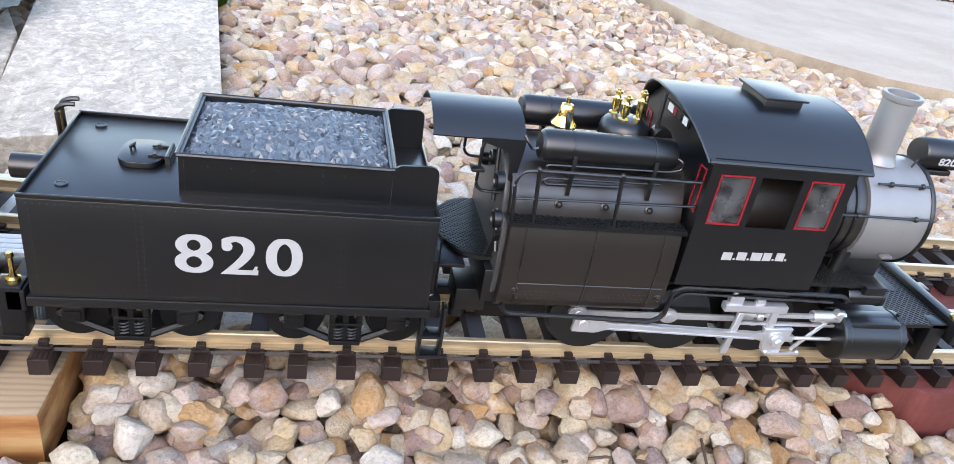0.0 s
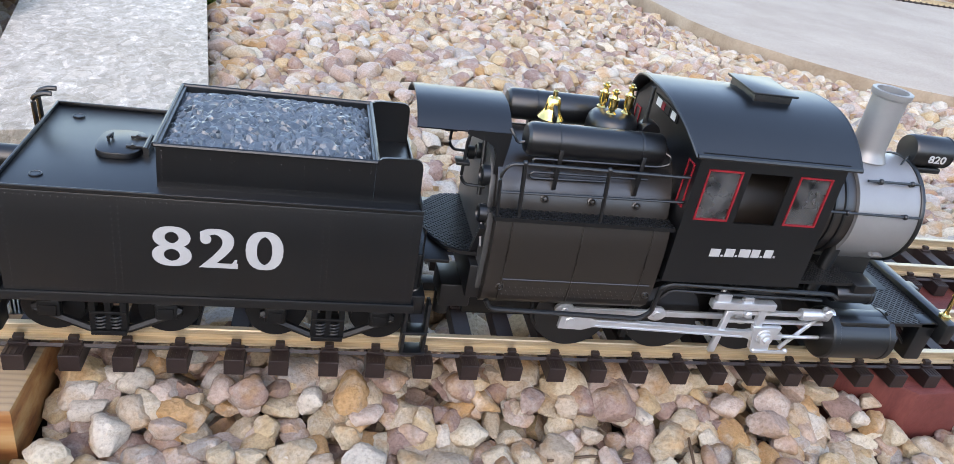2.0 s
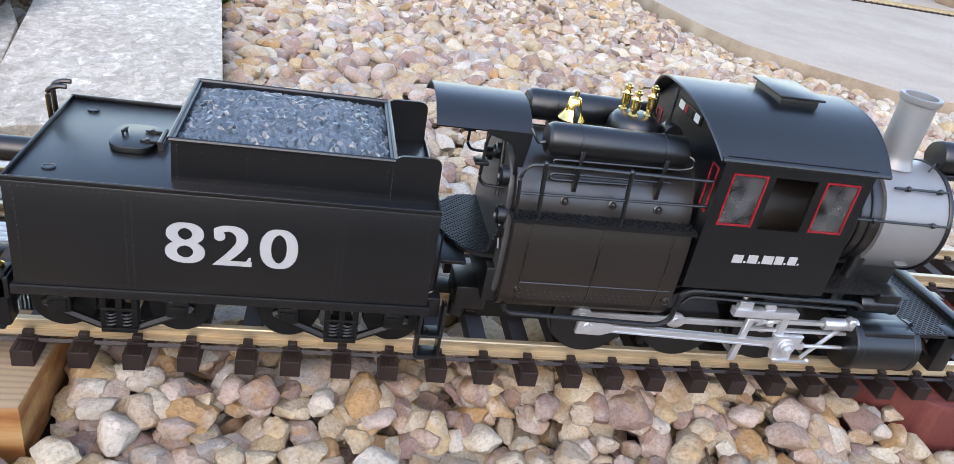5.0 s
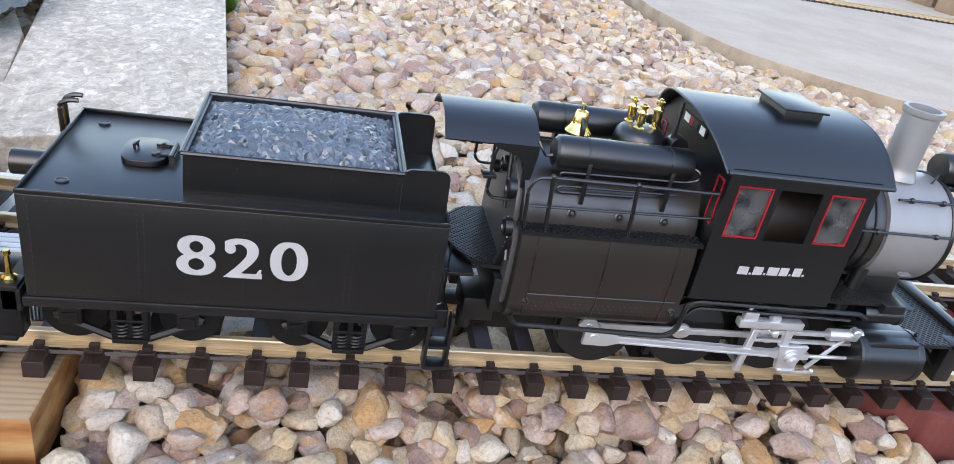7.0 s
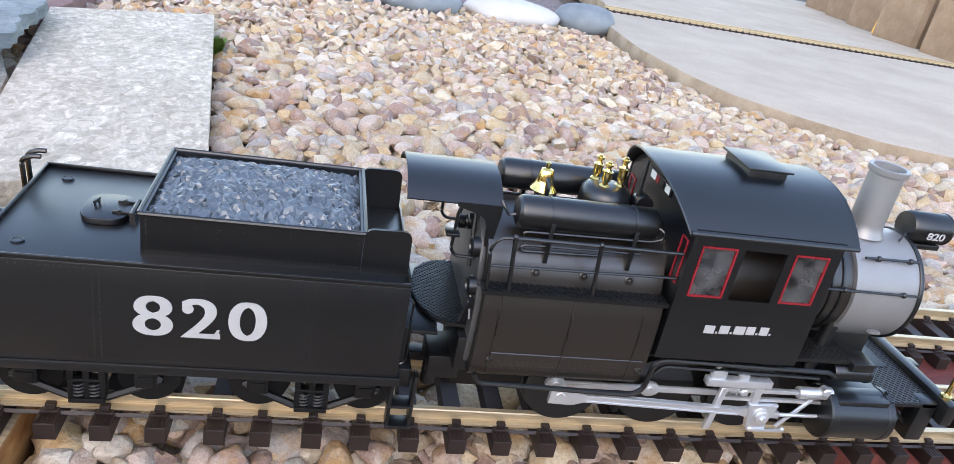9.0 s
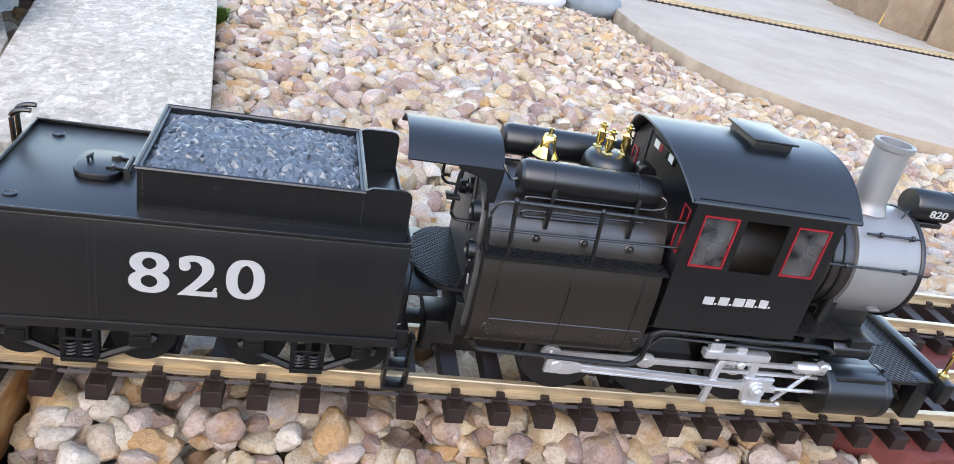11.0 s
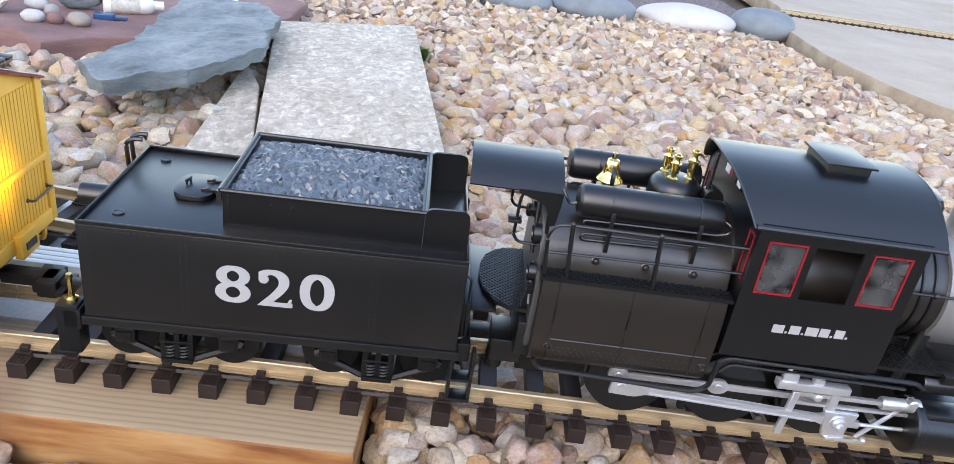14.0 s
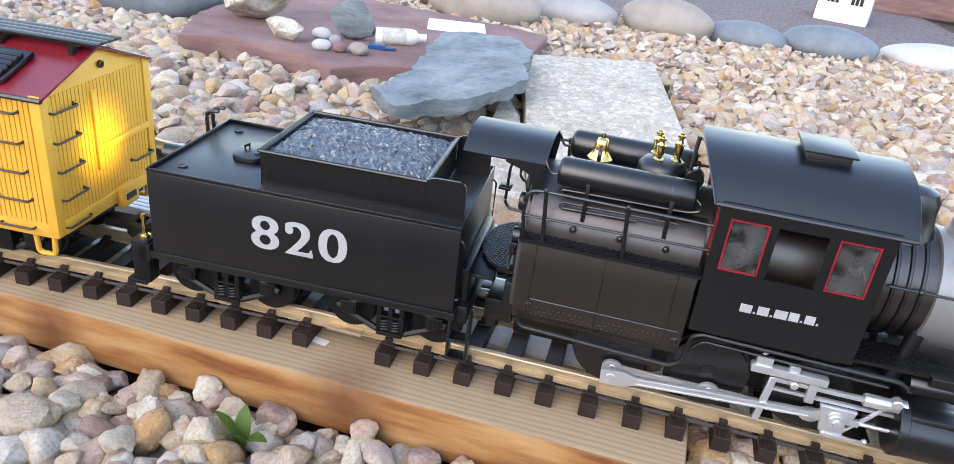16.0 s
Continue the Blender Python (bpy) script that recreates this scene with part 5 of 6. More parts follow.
    for wide, tall in ((0.0062, 0.0050), (0.0012, 0.0012), (0.0058, 0.0052), (0.0012, 0.0012), (0.0066, 0.0052), (0.0052, 0.0052), (0.0012, 0.0012), (0.0052, 0.0052), (0.0012, 0.0012)):
        low = 0.1005 + 0.03 * (u - 0.3722)
        box(bm, u, u + wide, -cw - 0.0002, -cw + 0.0001, low, low + tall)
        u += wide + 0.0009
    add("marking", bm, WHITE, t, o, "row of small white marks", smooth=None)
    bm = bmesh.new()
    roof_line = arch(0.0512, 0.1602, 0.1820, 26, 2.5)
    shell(bm, roof_line, "x", 0.3350, 0.4436, 0.0014)
    for v in bm.verts:
        if v.co.x < 0.38:
            v.co.x += 0.0105 * min(1.0, abs(v.co.y) / 0.0512) ** 2
    roof = add("cab_roof", bm, BLACK, t, o, "arched satin black cab roof", smooth=40)
    bm = bmesh.new()
    pipe(bm, [(0.3350 + 0.0105 * (y / 0.0512) ** 2, y, z - 0.0007) for y, z in roof_line], 0.0009, 6)
    pipe(bm, [(0.4436, y, z - 0.0007) for y, z in roof_line], 0.0009, 6)
    for s in (-1, 1):
        pipe(bm, [(0.3455, s * 0.0508, 0.1600), (0.4436, s * 0.0508, 0.1600)], 0.0015, 8)
    part("roof_rim", moved(bm, o), BLACK, roof)
    bm = bmesh.new()
    box(bm, 0.3886, 0.4118, -0.0146, 0.0146, 0.1760, 0.1852, 0.0005)
    box(bm, 0.3864, 0.4140, -0.0168, 0.0168, 0.1852, 0.1866, 0.0004)
    part("roof_vent", moved(bm, o), BLACK, roof)
    # piping under the firebox and cab
    for s in (-1, 1):
        bm = bmesh.new()
        y = s * 0.0470
        pipe(bm, rounded([(0.2505, y, 0.0625), (0.2540, y, 0.0565), (0.3440, y, 0.0535), (0.3505, y, 0.0580), (0.3520, y, 0.0760), (0.3570, y, 0.0790), (0.4640, y, 0.0770), (0.4690, y, 0.0740)], 0.006), 0.0015, 8)
        pipe(bm, rounded([(0.3540, y * 0.97, 0.0680), (0.3590, y * 0.97, 0.0738), (0.4600, y * 0.97, 0.0715)], 0.004), 0.0011, 8)
        add("air_pipe", bm, BLACK, t, o)
        ys = sorted((s * 0.0190, s * 0.0440))
        add_tread("side_tread", t, o, "chequered side step plate", [(0.4364, ys[0]), (0.4795, ys[0]), (0.4795, ys[1]), (0.4364, ys[1])], 0.0835, 0.0020, 0.0030, 0.0007)
        # cylinder block
        bm = bmesh.new()
        cy, czc = s * 0.0435, 0.0465
        lathe(bm, [(0.0100, 0.4690), (0.0155, 0.4695), (0.0165, 0.4705), (0.0165, 0.4740), (0.0160, 0.4745), (0.0160, 0.5090), (0.0165, 0.5095), (0.0165, 0.5130), (0.0150, 0.5145), (0.0060, 0.5160), (0.0005, 0.5162)], "x", (0, cy, czc), 36)
        ys = sorted((s * 0.0150, s * 0.0540))
        box(bm, 0.4730, 0.5105, ys[0], ys[1], 0.0500, 0.0620, 0.003)
        add("cylinder", bm, BLACK, t, o)
        bm = bmesh.new()
        lathe(bm, [(0.0055, 0.4700), (0.0060, 0.4710), (0.0060, 0.4930), (0.0066, 0.4935), (0.0066, 0.4955), (0.0003, 0.4958)], "x", (0, s * 0.040, 0.0740), 20)
        ys = sorted((s * 0.0310, s * 0.0470))
        box(bm, 0.4780, 0.4930, ys[0], ys[1], 0.0780, 0.0840, 0.0008)
        rod(bm, (0.4660, s * 0.026, 0.066), (0.4720, s * 0.024, 0.104), 0.0045, segments=14)
        add("valve_chest", bm, BLACK, t, o)
    bm = bmesh.new()
    box(bm, 0.474, 0.506, -0.0200, 0.0200, 0.060, 0.090, 0.002)
    add("smokebox_saddle", bm, BLACK, t, o)
    # front deck, beam and pilot
    add_tread("front_deck", t, o, "chequered front deck", [(0.5000, -0.0520), (0.5460, -0.0520), (0.5460, 0.0520), (0.5000, 0.0520)], 0.0610, 0.0022, 0.0030, 0.0007)
    bm = bmesh.new()
    box(bm, 0.5460, 0.5540, -0.0580, 0.0580, 0.0500, 0.0650, 0.001)
    for s in (-1, 1):
        box(bm, 0.5330, 0.5450, s * 0.0465 - 0.0055, s * 0.0465 + 0.0055, 0.0330, 0.0620, 0.001)
        rod(bm, (0.5100, s * 0.0455, 0.0640), (0.5350, s * 0.0455, 0.0400), 0.0010, segments=6)
    add("front_beam", bm, BLACK, t, o)
    bm = bmesh.new()
    for k in range(9):
        y = -0.044 + 0.011 * k
        rod(bm, (0.5530, y, 0.0520), (0.5750 - abs(y) * 0.35, y * 0.75, 0.0265), 0.0018, segments=8)
    pipe(bm, [(0.5590, -0.0355, 0.0262), (0.5745, 0, 0.0262), (0.5590, 0.0355, 0.0262)], 0.0020, 8)
    box(bm, 0.5540, 0.5700, -0.005, 0.005, 0.048, 0.058, 0.001)
    add("pilot", bm, BLACK, t, o, "slatted black pilot")
    for s in (-1, 1):
        bm = bmesh.new()
        pinned(bm, (0.5500, s * 0.0490, 0.0650), 0.0013, 0.0180)
        add("stanchion", bm, BRASS, t, o, "small brass stanchion")
    # wheels and motion gear
    drivers = []
    for s in (-1, 1):
        for x in AXLES:
            drivers.append(wheel_part(t, o, x, s * 0.0275, RAIL_TOP + DRIVER, DRIVER, 0.0060, 15, "driving_wheel"))
    leading = [wheel_part(t, o, 0.5230, s * 0.0255, RAIL_TOP + 0.0135, 0.0135, 0.005, 8, "leading_wheel") for s in (-1, 1)]
    gear = []
    for s in (-1, 1):
        y = s * 0.0500
        bm = bmesh.new()
        n = ROD_LENGTH
        prism(bm, [(p[0], p[2]) for p in rounded([(-0.006, 0, -0.0052), (0.0085, 0, -0.0052), (0.0150, 0, -0.0026), (n - 0.012, 0, -0.0022), (n - 0.006, 0, -0.0042), (n + 0.004, 0, -0.0042), (n + 0.004, 0, 0.0042), (n - 0.006, 0, 0.0042), (n - 0.012, 0, 0.0022), (0.0150, 0, 0.0026), (0.0085, 0, 0.0052), (-0.006, 0, 0.0052)], 0.0015, 3)], "y", -0.0016, 0.0016, 0.0003)
        box(bm, 0.016, n - 0.014, s * 0.0016 - 0.0004, s * 0.0016 + 0.0004, 0.0011, 0.0021)
        box(bm, 0.016, n - 0.014, s * 0.0016 - 0.0004, s * 0.0016 + 0.0004, -0.0021, -0.0011)
        rod(bm, (0, -0.0026, 0), (0, 0.0026, 0), 0.0030, segments=6)
        main = part("main_rod", bm, ROD_METAL, t, "bright metal main rod")
        bm = bmesh.new()
        for a, b in zip(AXLES, AXLES[1:]):
            box(bm, a - AXLES[0] + 0.003, b - AXLES[0] - 0.003, -0.0010, 0.0010, -0.0020, 0.0020, 0.0004)
        for a in AXLES:
            prism(bm, [(a - AXLES[0] + 0.0062 * math.cos(u), 0.0048 * math.sin(u)) for u in [2 * math.pi * k / 16 for k in range(16)]], "y", -0.0014, 0.0014, 0.0003)
            rod(bm, (a - AXLES[0], -0.0024, 0), (a - AXLES[0], 0.0024, 0), 0.0022, segments=8)
        side_rod = part("side_rod", bm, ROD_METAL, t, "bright metal side rod")
        bm = bmesh.new()
        prism(bm, [(-0.0065, -0.0095), (0.0065, -0.0100), (0.0060, -0.0020), (0.0090, 0.0030), (0.0100, 0.0075), (-0.0100, 0.0075), (-0.0085, 0.0020)], "y", -0.0018, 0.0018, 0.0004)
        lathe(bm, [(0.0040, -0.0050), (0.0040, -0.0030), (0.0052, -0.0026), (0.0052, 0.0)], "y", (0, 0, 0), 18)
        lathe(bm, [(0.0018, -0.0065), (0.0022, -0.0060), (0.0022, -0.0048)], "y", (0, 0, 0), 6)
        box(bm, 0.006, 0.0130, -0.0016, 0.0016, -0.0022, 0.0022, 0.0006)
        rod(bm, (0.006, 0, 0), (0.0420, 0, 0), 0.0012, segments=10)
        ball(bm, (-0.0035, -0.001, -0.0105), 0.0018, u=10, v=8)
        box(bm, -0.0035, 0.0190, -0.0026, -0.0010, -0.0118, -0.0098, 0.0003)
        ball(bm, (0.0190, -0.001, -0.0105), 0.0018, u=10, v=8)
        crosshead = part("crosshead", bm, ROD_METAL, t, "bright metal crosshead")
        gear.append((s, main, side_rod, crosshead))
        # guides and valve motion bracket
        bm = bmesh.new()
        yy = y - s * 0.002
        up = Vector((0.0030, -s * 0.0035, -0.0058))
        box(bm, 0.3850, 0.4270, yy - 0.0040, yy + 0.0020, 0.0690, 0.0740, 0.0007)
        box(bm, 0.3870, 0.3960, yy - 0.0030, yy + 0.0010, 0.0740, 0.0790, 0.0006)
        box(bm, 0.4050, 0.4110, yy - 0.0030, yy + 0.0010, 0.0740, 0.0775, 0.0006)
        pipe(bm, rounded([(0.3900, yy, 0.078), (0.3920, yy, 0.0830), (0.4000, yy, 0.0830)], 0.002), 0.0012, 6)
        box(bm, 0.3970, 0.4720, yy - 0.0014, yy + 0.0014, 0.0640, 0.0668, 0.0005)
        box(bm, 0.3970, 0.4720, yy - 0.0014, yy + 0.0014, 0.0580, 0.0600, 0.0005)
        box(bm, 0.4180, 0.4230, yy - 0.0030, yy + 0.0005, 0.0560, 0.0700, 0.0005)
        prism(bm, [(0.3970, 0.0670), (0.4010, 0.0670), (0.3985, 0.0360), (0.3945, 0.0360)], "y", yy - 0.0020, yy + 0.0010, 0.0004)
        lathe(bm, [(0.0034, 0.4480), (0.0038, 0.4490), (0.0038, 0.4660), (0.0044, 0.4665), (0.0044, 0.4700)], "x", (0, yy, 0.0655), 18)
        lathe(bm, [(0.0022, -0.0020), (0.0030, -0.0014), (0.0030, 0.0030)], "y", (0.4640, yy - 0.0030, 0.0690), 10)
        lathe(bm, [(0.0016, -0.0020), (0.0024, -0.0014), (0.0024, 0.0030)], "y", (0.4100, yy - 0.0030, 0.0660), 10)
        rod(bm, (0.4610, yy - 0.001, 0.0640), (0.4420, yy - 0.001, 0.0400), 0.0013, segments=8)
        bmesh.ops.translate(bm, vec=up, verts=bm.verts)
        add("valve_gear", bm, ROD_METAL, t, o, "bright metal crosshead guides and brackets")
        bm = bmesh.new()
        box(bm, 0.3440, 0.3480, s * 0.0300 - 0.002, s * 0.0300 + 0.002, 0.0280, 0.0600, 0.0005)
        add("brake_hanger", bm, BLACK_ROUGH, t, o)
    return t, drivers, leading, gear


loco_thing, drivers, leading_wheels, rod_gear = locomotive()

# ---------------------------------------------------------------- box car
CAR_LENGTH, CAR_HALF = 0.340, 0.0545


def box_car():
    """Built with its coupling end at x = 0 and its body towards -x."""
    t = empty("box_car", (-0.0484, 0.0, 0))
    tagged(t, "yellow wooden-sided model box car with dark red roof", "box car")
    n, w, z0, z1 = CAR_LENGTH, CAR_HALF, 0.0560, 0.1500
    bm = bmesh.new()
    prism(bm, [(-w, z0), (w, z0), (w, z1), (0.0, z1 + 0.0180), (-w, z1)], "x", -n, 0.0, 0.0005)
    body = part("body", bm, YELLOW, t)
    # board grooves stand as slim proud boards
    board = bmesh.new()
    box(board, 0.0, 0.0009, -0.00155, 0.00155, z0 + 0.006, z1 - 0.002, 0.0003)
    board_mesh = bpy.data.meshes.new("board")
    board.to_mesh(board_mesh)
    board.free()
    board_mesh.materials.append(YELLOW)
    count = 27
    for k in range(count):
        ob = new("board", board_mesh)
        ob.parent = body
        y = -w + 0.0075 + (2 * w - 0.015) * k / (count - 1)
        ob.location = (0, y, 0)
        ob.scale.z = 1.0
    side_board = bmesh.new()
    box(side_board, -0.00155, 0.00155, -0.0009, 0.0, z0 + 0.006, z1 - 0.004, 0.0003)
    side_mesh = bpy.data.meshes.new("side_board")
    side_board.to_mesh(side_mesh)
    side_board.free()
    side_mesh.materials.append(YELLOW)
    for k in range(60):
        ob = new("board", side_mesh)
        ob.parent = body
        ob.location = (-0.009 - 0.0036 * k, -w, 0)
    bm = bmesh.new()
    for y in (-w, w):
        box(bm, -0.0055, 0.0018, y - 0.0022 if y < 0 else y - 0.0050, y + 0.0050 if y < 0 else y + 0.0022, z0 - 0.001, z1, 0.0004)
    box(bm, 0.0, 0.0024, -w + 0.005, w - 0.005, z0 - 0.001, z0 + 0.0085, 0.0005)
    box(bm, -n, 0.0, -w - 0.0018, -w, z0 - 0.002, z0 + 0.0075, 0.0005)
    box(bm, 0.0, 0.0030, -0.006, 0.0500, 0.0985, 0.1030, 0.0004)
    box(bm, 0.0, 0.0030, -0.0105, -0.0060, 0.0860, 0.1420, 0.0004)
    box(bm, 0.0010, 0.0065, 0.0050, 0.0240, 0.0510, 0.0665, 0.0008)
    part("end_frame", bm, YELLOW, body)
    bm = bmesh.new()
    box(bm, 0.0062, 0.0072, 0.0090, 0.0200, 0.0560, 0.0605)
    part("end_slot", bm, BLACK, body)
    bm = bmesh.new()
    lathe(bm, [(0.0026, 0.0005), (0.0026, 0.0022), (0.0016, 0.0024), (0.0014, 0.0012), (0.0003, 0.0012)], "x", (0, 0.004, 0.1565), 16)
    part("end_eyelet", bm, BROWN_METAL, body)
    # grab irons
    irons = [("end", -0.038, z) for z in (0.138, 0.1185, 0.099, 0.0795, 0.0600)] + [("end", 0.038, 0.0800)] + [("side", -0.027, z) for z in (0.138, 0.1185, 0.099, 0.0795, 0.0600)]
    for where, c, z in irons:
        bm = bmesh.new()
        if where == "end":
            pts = [(0.0005, c - 0.0115, z), (0.0050, c - 0.0115, z), (0.0050, c + 0.0115, z), (0.0005, c + 0.0115, z)]
        else:
            pts = [(c - 0.0120, -w, z), (c - 0.0120, -w - 0.0050, z), (c + 0.0120, -w - 0.0050, z), (c + 0.0120, -w, z)]
        pipe(bm, rounded(pts, 0.002), 0.0008, 6)
        for p in (pts[0], pts[3]):
            ball(bm, p, 0.0016, u=8, v=6)
        part("grab_iron", bm, BROWN_METAL, t, "brown grab iron")
    # roof with walkway and hatch
    bm = bmesh.new()
    shell(bm, [(-w - 0.0030, z1 - 0.0008), (0.0, z1 + 0.0195), (w + 0.0030, z1 - 0.0008)], "x", -n - 0.003, 0.0040, 0.0016)
    roof = part("roof", bm, RED_ROOF, t)
    bm = bmesh.new()
    pipe(bm, [(-n - 0.003, -w - 0.0030, z1 - 0.002), (0.004, -w - 0.0030, z1 - 0.002)], 0.0016, 6)
    part("roof_edge", bm, BLACK, roof)
    for k, y in enumerate((-0.0105, -0.0035, 0.0035, 0.0105)):
        bm = bmesh.new()
        box(bm, -n - 0.006, 0.0120, y - 0.0030, y + 0.0030, z1 + 0.0225, z1 + 0.0245, 0.0004)
        part("walk_board", bm, BLACK, roof)
    for k in range(7):
        bm = bmesh.new()
        x = -0.006 - 0.05 * k
        prism(bm, [(-0.0140, z1 + 0.0150), (0.0140, z1 + 0.0150), (0.0140, z1 + 0.0226), (-0.0140, z1 + 0.0226)], "x", x - 0.0012, x + 0.0012)
        part("walk_bearer", bm, BLACK, roof)
    bm = bmesh.new()
    box(bm, -0.0620, -0.0260, -0.0240, 0.0080, 0.0, 0.0032, 0.0006)
    hatch = part("roof_hatch", bm, BLACK, roof, "slatted black roof hatch")
    hatch.matrix_basis = Matrix.Translation((0, -0.028, z1 + 0.0105)) @ Matrix.Rotation(radians(19.5), 4, "X")
    for k in range(5):
        bm = bmesh.new()
        box(bm, -0.0600, -0.0280, -0.0100 + 0.0048 * k - 0.0120, -0.0100 + 0.0048 * k - 0.0076, 0.0032, 0.0062, 0.0005)
        part("slat", bm, BLACK, hatch)
    # white sheets stand in for the sky's reflection on the far red slope
    for k in range(7):
        bm = bmesh.new()
        x = -0.020 - 0.045 * k
        prism(bm, [(0.0145, z1 + 0.0150), (0.0560, z1 - 0.0002), (0.0560, z1 + 0.0004), (0.0145, z1 + 0.0156)], "x", x - 0.0222, x + 0.0222)
        part("sky_sheen_sheet", bm, WHITE_PLASTIC, roof, "white sheet painted as sky reflection on the roof")
    # running gear
    bm = bmesh.new()
    box(bm, -n + 0.004, -0.004, -0.044, 0.044, 0.0480, z0)
    box(bm, -0.004, 0.020, -0.005, 0.005, 0.040, 0.048, 0.001)
    box(bm, 0.016, 0.030, -0.009, 0.009, 0.038, 0.049, 0.0015)
    part("underframe", bm, BLACK_ROUGH, t)
    for y in (-w + 0.002, w - 0.002):
        bm = bmesh.new()
        pipe(bm, rounded([(-0.0195, y, z0), (-0.0185, y, 0.0395), (-0.0065, y, 0.0395), (-0.0055, y, z0)], 0.003), 0.0018, 8)
        part("stirrup_step", bm, YELLOW, t)
    wheels = []
    for cx in (-0.065, -0.275):
        for side in (-1, 1):
            bm = bmesh.new()
            y = side * 0.0345
            pipe(bm, [(cx - 0.036, y, 0.038), (cx - 0.014, y, 0.047), (cx + 0.014, y, 0.047), (cx + 0.036, y, 0.038)], 0.0022, 6)
            pipe(bm, [(cx - 0.036, y, 0.038), (cx - 0.0095, y, 0.0255), (cx + 0.0095, y, 0.0255), (cx + 0.036, y, 0.038)], 0.0022, 6)
            box(bm, cx - 0.013, cx + 0.013, y - 0.004, y + 0.003, 0.0260, 0.0460, 0.0008)
            for wx in (-0.0285, 0.0285):
                box(bm, cx + wx - 0.0055, cx + wx + 0.0055, y - 0.0045, y + 0.0025, 0.0315, 0.0425, 0.0008)
            part("side_frame", bm, BLACK_ROUGH, t)
            for wx in (-0.0285, 0.0285):
                wheels.append(wheel_part(t, (0, 0, 0), cx + wx, side * 0.0265, RAIL_TOP + 0.0155, 0.0155, 0.006, 8))
    return t, wheels


car_thing, car_wheels = box_car()

# ---------------------------------------------------------------- small things on and round the gravel


def pebble(name, at, size, material, label, category, seed, group="", turn=0, level=4):
    bm = stone_shape(seed, level)
    for v in bm.verts:
        v.co = Vector((v.co.x * size[0], v.co.y * size[1], v.co.z * size[2]))
    lowest = min(v.co.z for v in bm.verts)
    bmesh.ops.translate(bm, vec=(0, 0, -lowest), verts=bm.verts)
    ob = tagged(link(bm, name, material, smooth=30), label, category, group)
    ob.matrix_basis = pose(*at, 0, 0, turn)
    return ob


def smooth_pebble(at, size, material, label, turn=0):
    bm = bmesh.new()
    bmesh.ops.create_icosphere(bm, subdivisions=3, radius=1.0)
    for v in bm.verts:
        v.co *= 1 + 0.08 * noise.noise(v.co * 1.5 + Vector(at) * 31)
        v.co = Vector((v.co.x * size[0], v.co.y * size[1], v.co.z * size[2] + size[2] * 0.95))
    ob = tagged(link(bm, "pebble", material, smooth=180), label, "pebble", "pebbles on the sandstone")
    ob.matrix_basis = pose(*at, 0, 0, turn)
    return ob


def top_z(y):
    """The sandstone's upper face."""
    return -0.012 - FALL * y


pebble("rock", (-0.850, 0.960, top_z(0.960)), (0.058, 0.055, 0.060), ROUGH_ROCK, "rough pale quartz rock resting on the sandstone", "rock", 41, turn=20)
pebble("rock", (-0.722, 0.848, top_z(0.848)), (0.036, 0.018, 0.020), ROUGH_ROCK, "long cream stone resting on the sandstone", "rock", 57, turn=-22)
pebble("rock", (-0.640, 0.950, top_z(0.950)), (0.034, 0.018, 0.056), SLATE, "upright blue-green slate chip on the sandstone", "rock", 63, turn=10)
smooth_pebble((-0.678, 0.905, top_z(0.905)), (0.019, 0.015, 0.012), COBBLE_PALE, "pale oval pebble on the sandstone")
smooth_pebble((-0.637, 0.818, top_z(0.818)), (0.018, 0.013, 0.011), COBBLE_PALE, "white oval pebble on the sandstone", 15)
smooth_pebble((-0.606, 0.825, top_z(0.825)), (0.013, 0.011, 0.010), SANDSTONE, "pinkish oval pebble on the sandstone")
smooth_pebble((-0.572, 0.832, top_z(0.832)), (0.020, 0.015, 0.012), COBBLE_TAN, "orange-brown oval pebble on the sandstone", -20)
smooth_pebble((-0.640, 0.880, top_z(0.880)), (0.012, 0.010, 0.010), COBBLE_GREY, "small grey pebble on the sandstone", 40)


def bottle():
    bm = bmesh.new()
    lathe(bm, [(0.012, 0.0), (0.016, 0.002), (0.016, 0.070), (0.014, 0.077), (0.008, 0.083), (0.008, 0.098), (0.0005, 0.099)], "x", (0, 0, 0.016), 24)
    ob = link(bm, "glass_jar", WHITE_PLASTIC, smooth=40)
    tagged(ob, "pale frosted jar lying on the sandstone", "jar")
    ob.matrix_basis = pose(-0.588, 0.950, top_z(0.950), 0, 0, 26)
    bm = bmesh.new()
    lathe(bm, [(0.0161, 0.012), (0.0163, 0.013), (0.0163, 0.058), (0.0161, 0.059)], "x", (0, 0, 0.016), 24)
    part("label_band", bm, ROUGH_ROCK, ob, "mottled brown paper band")


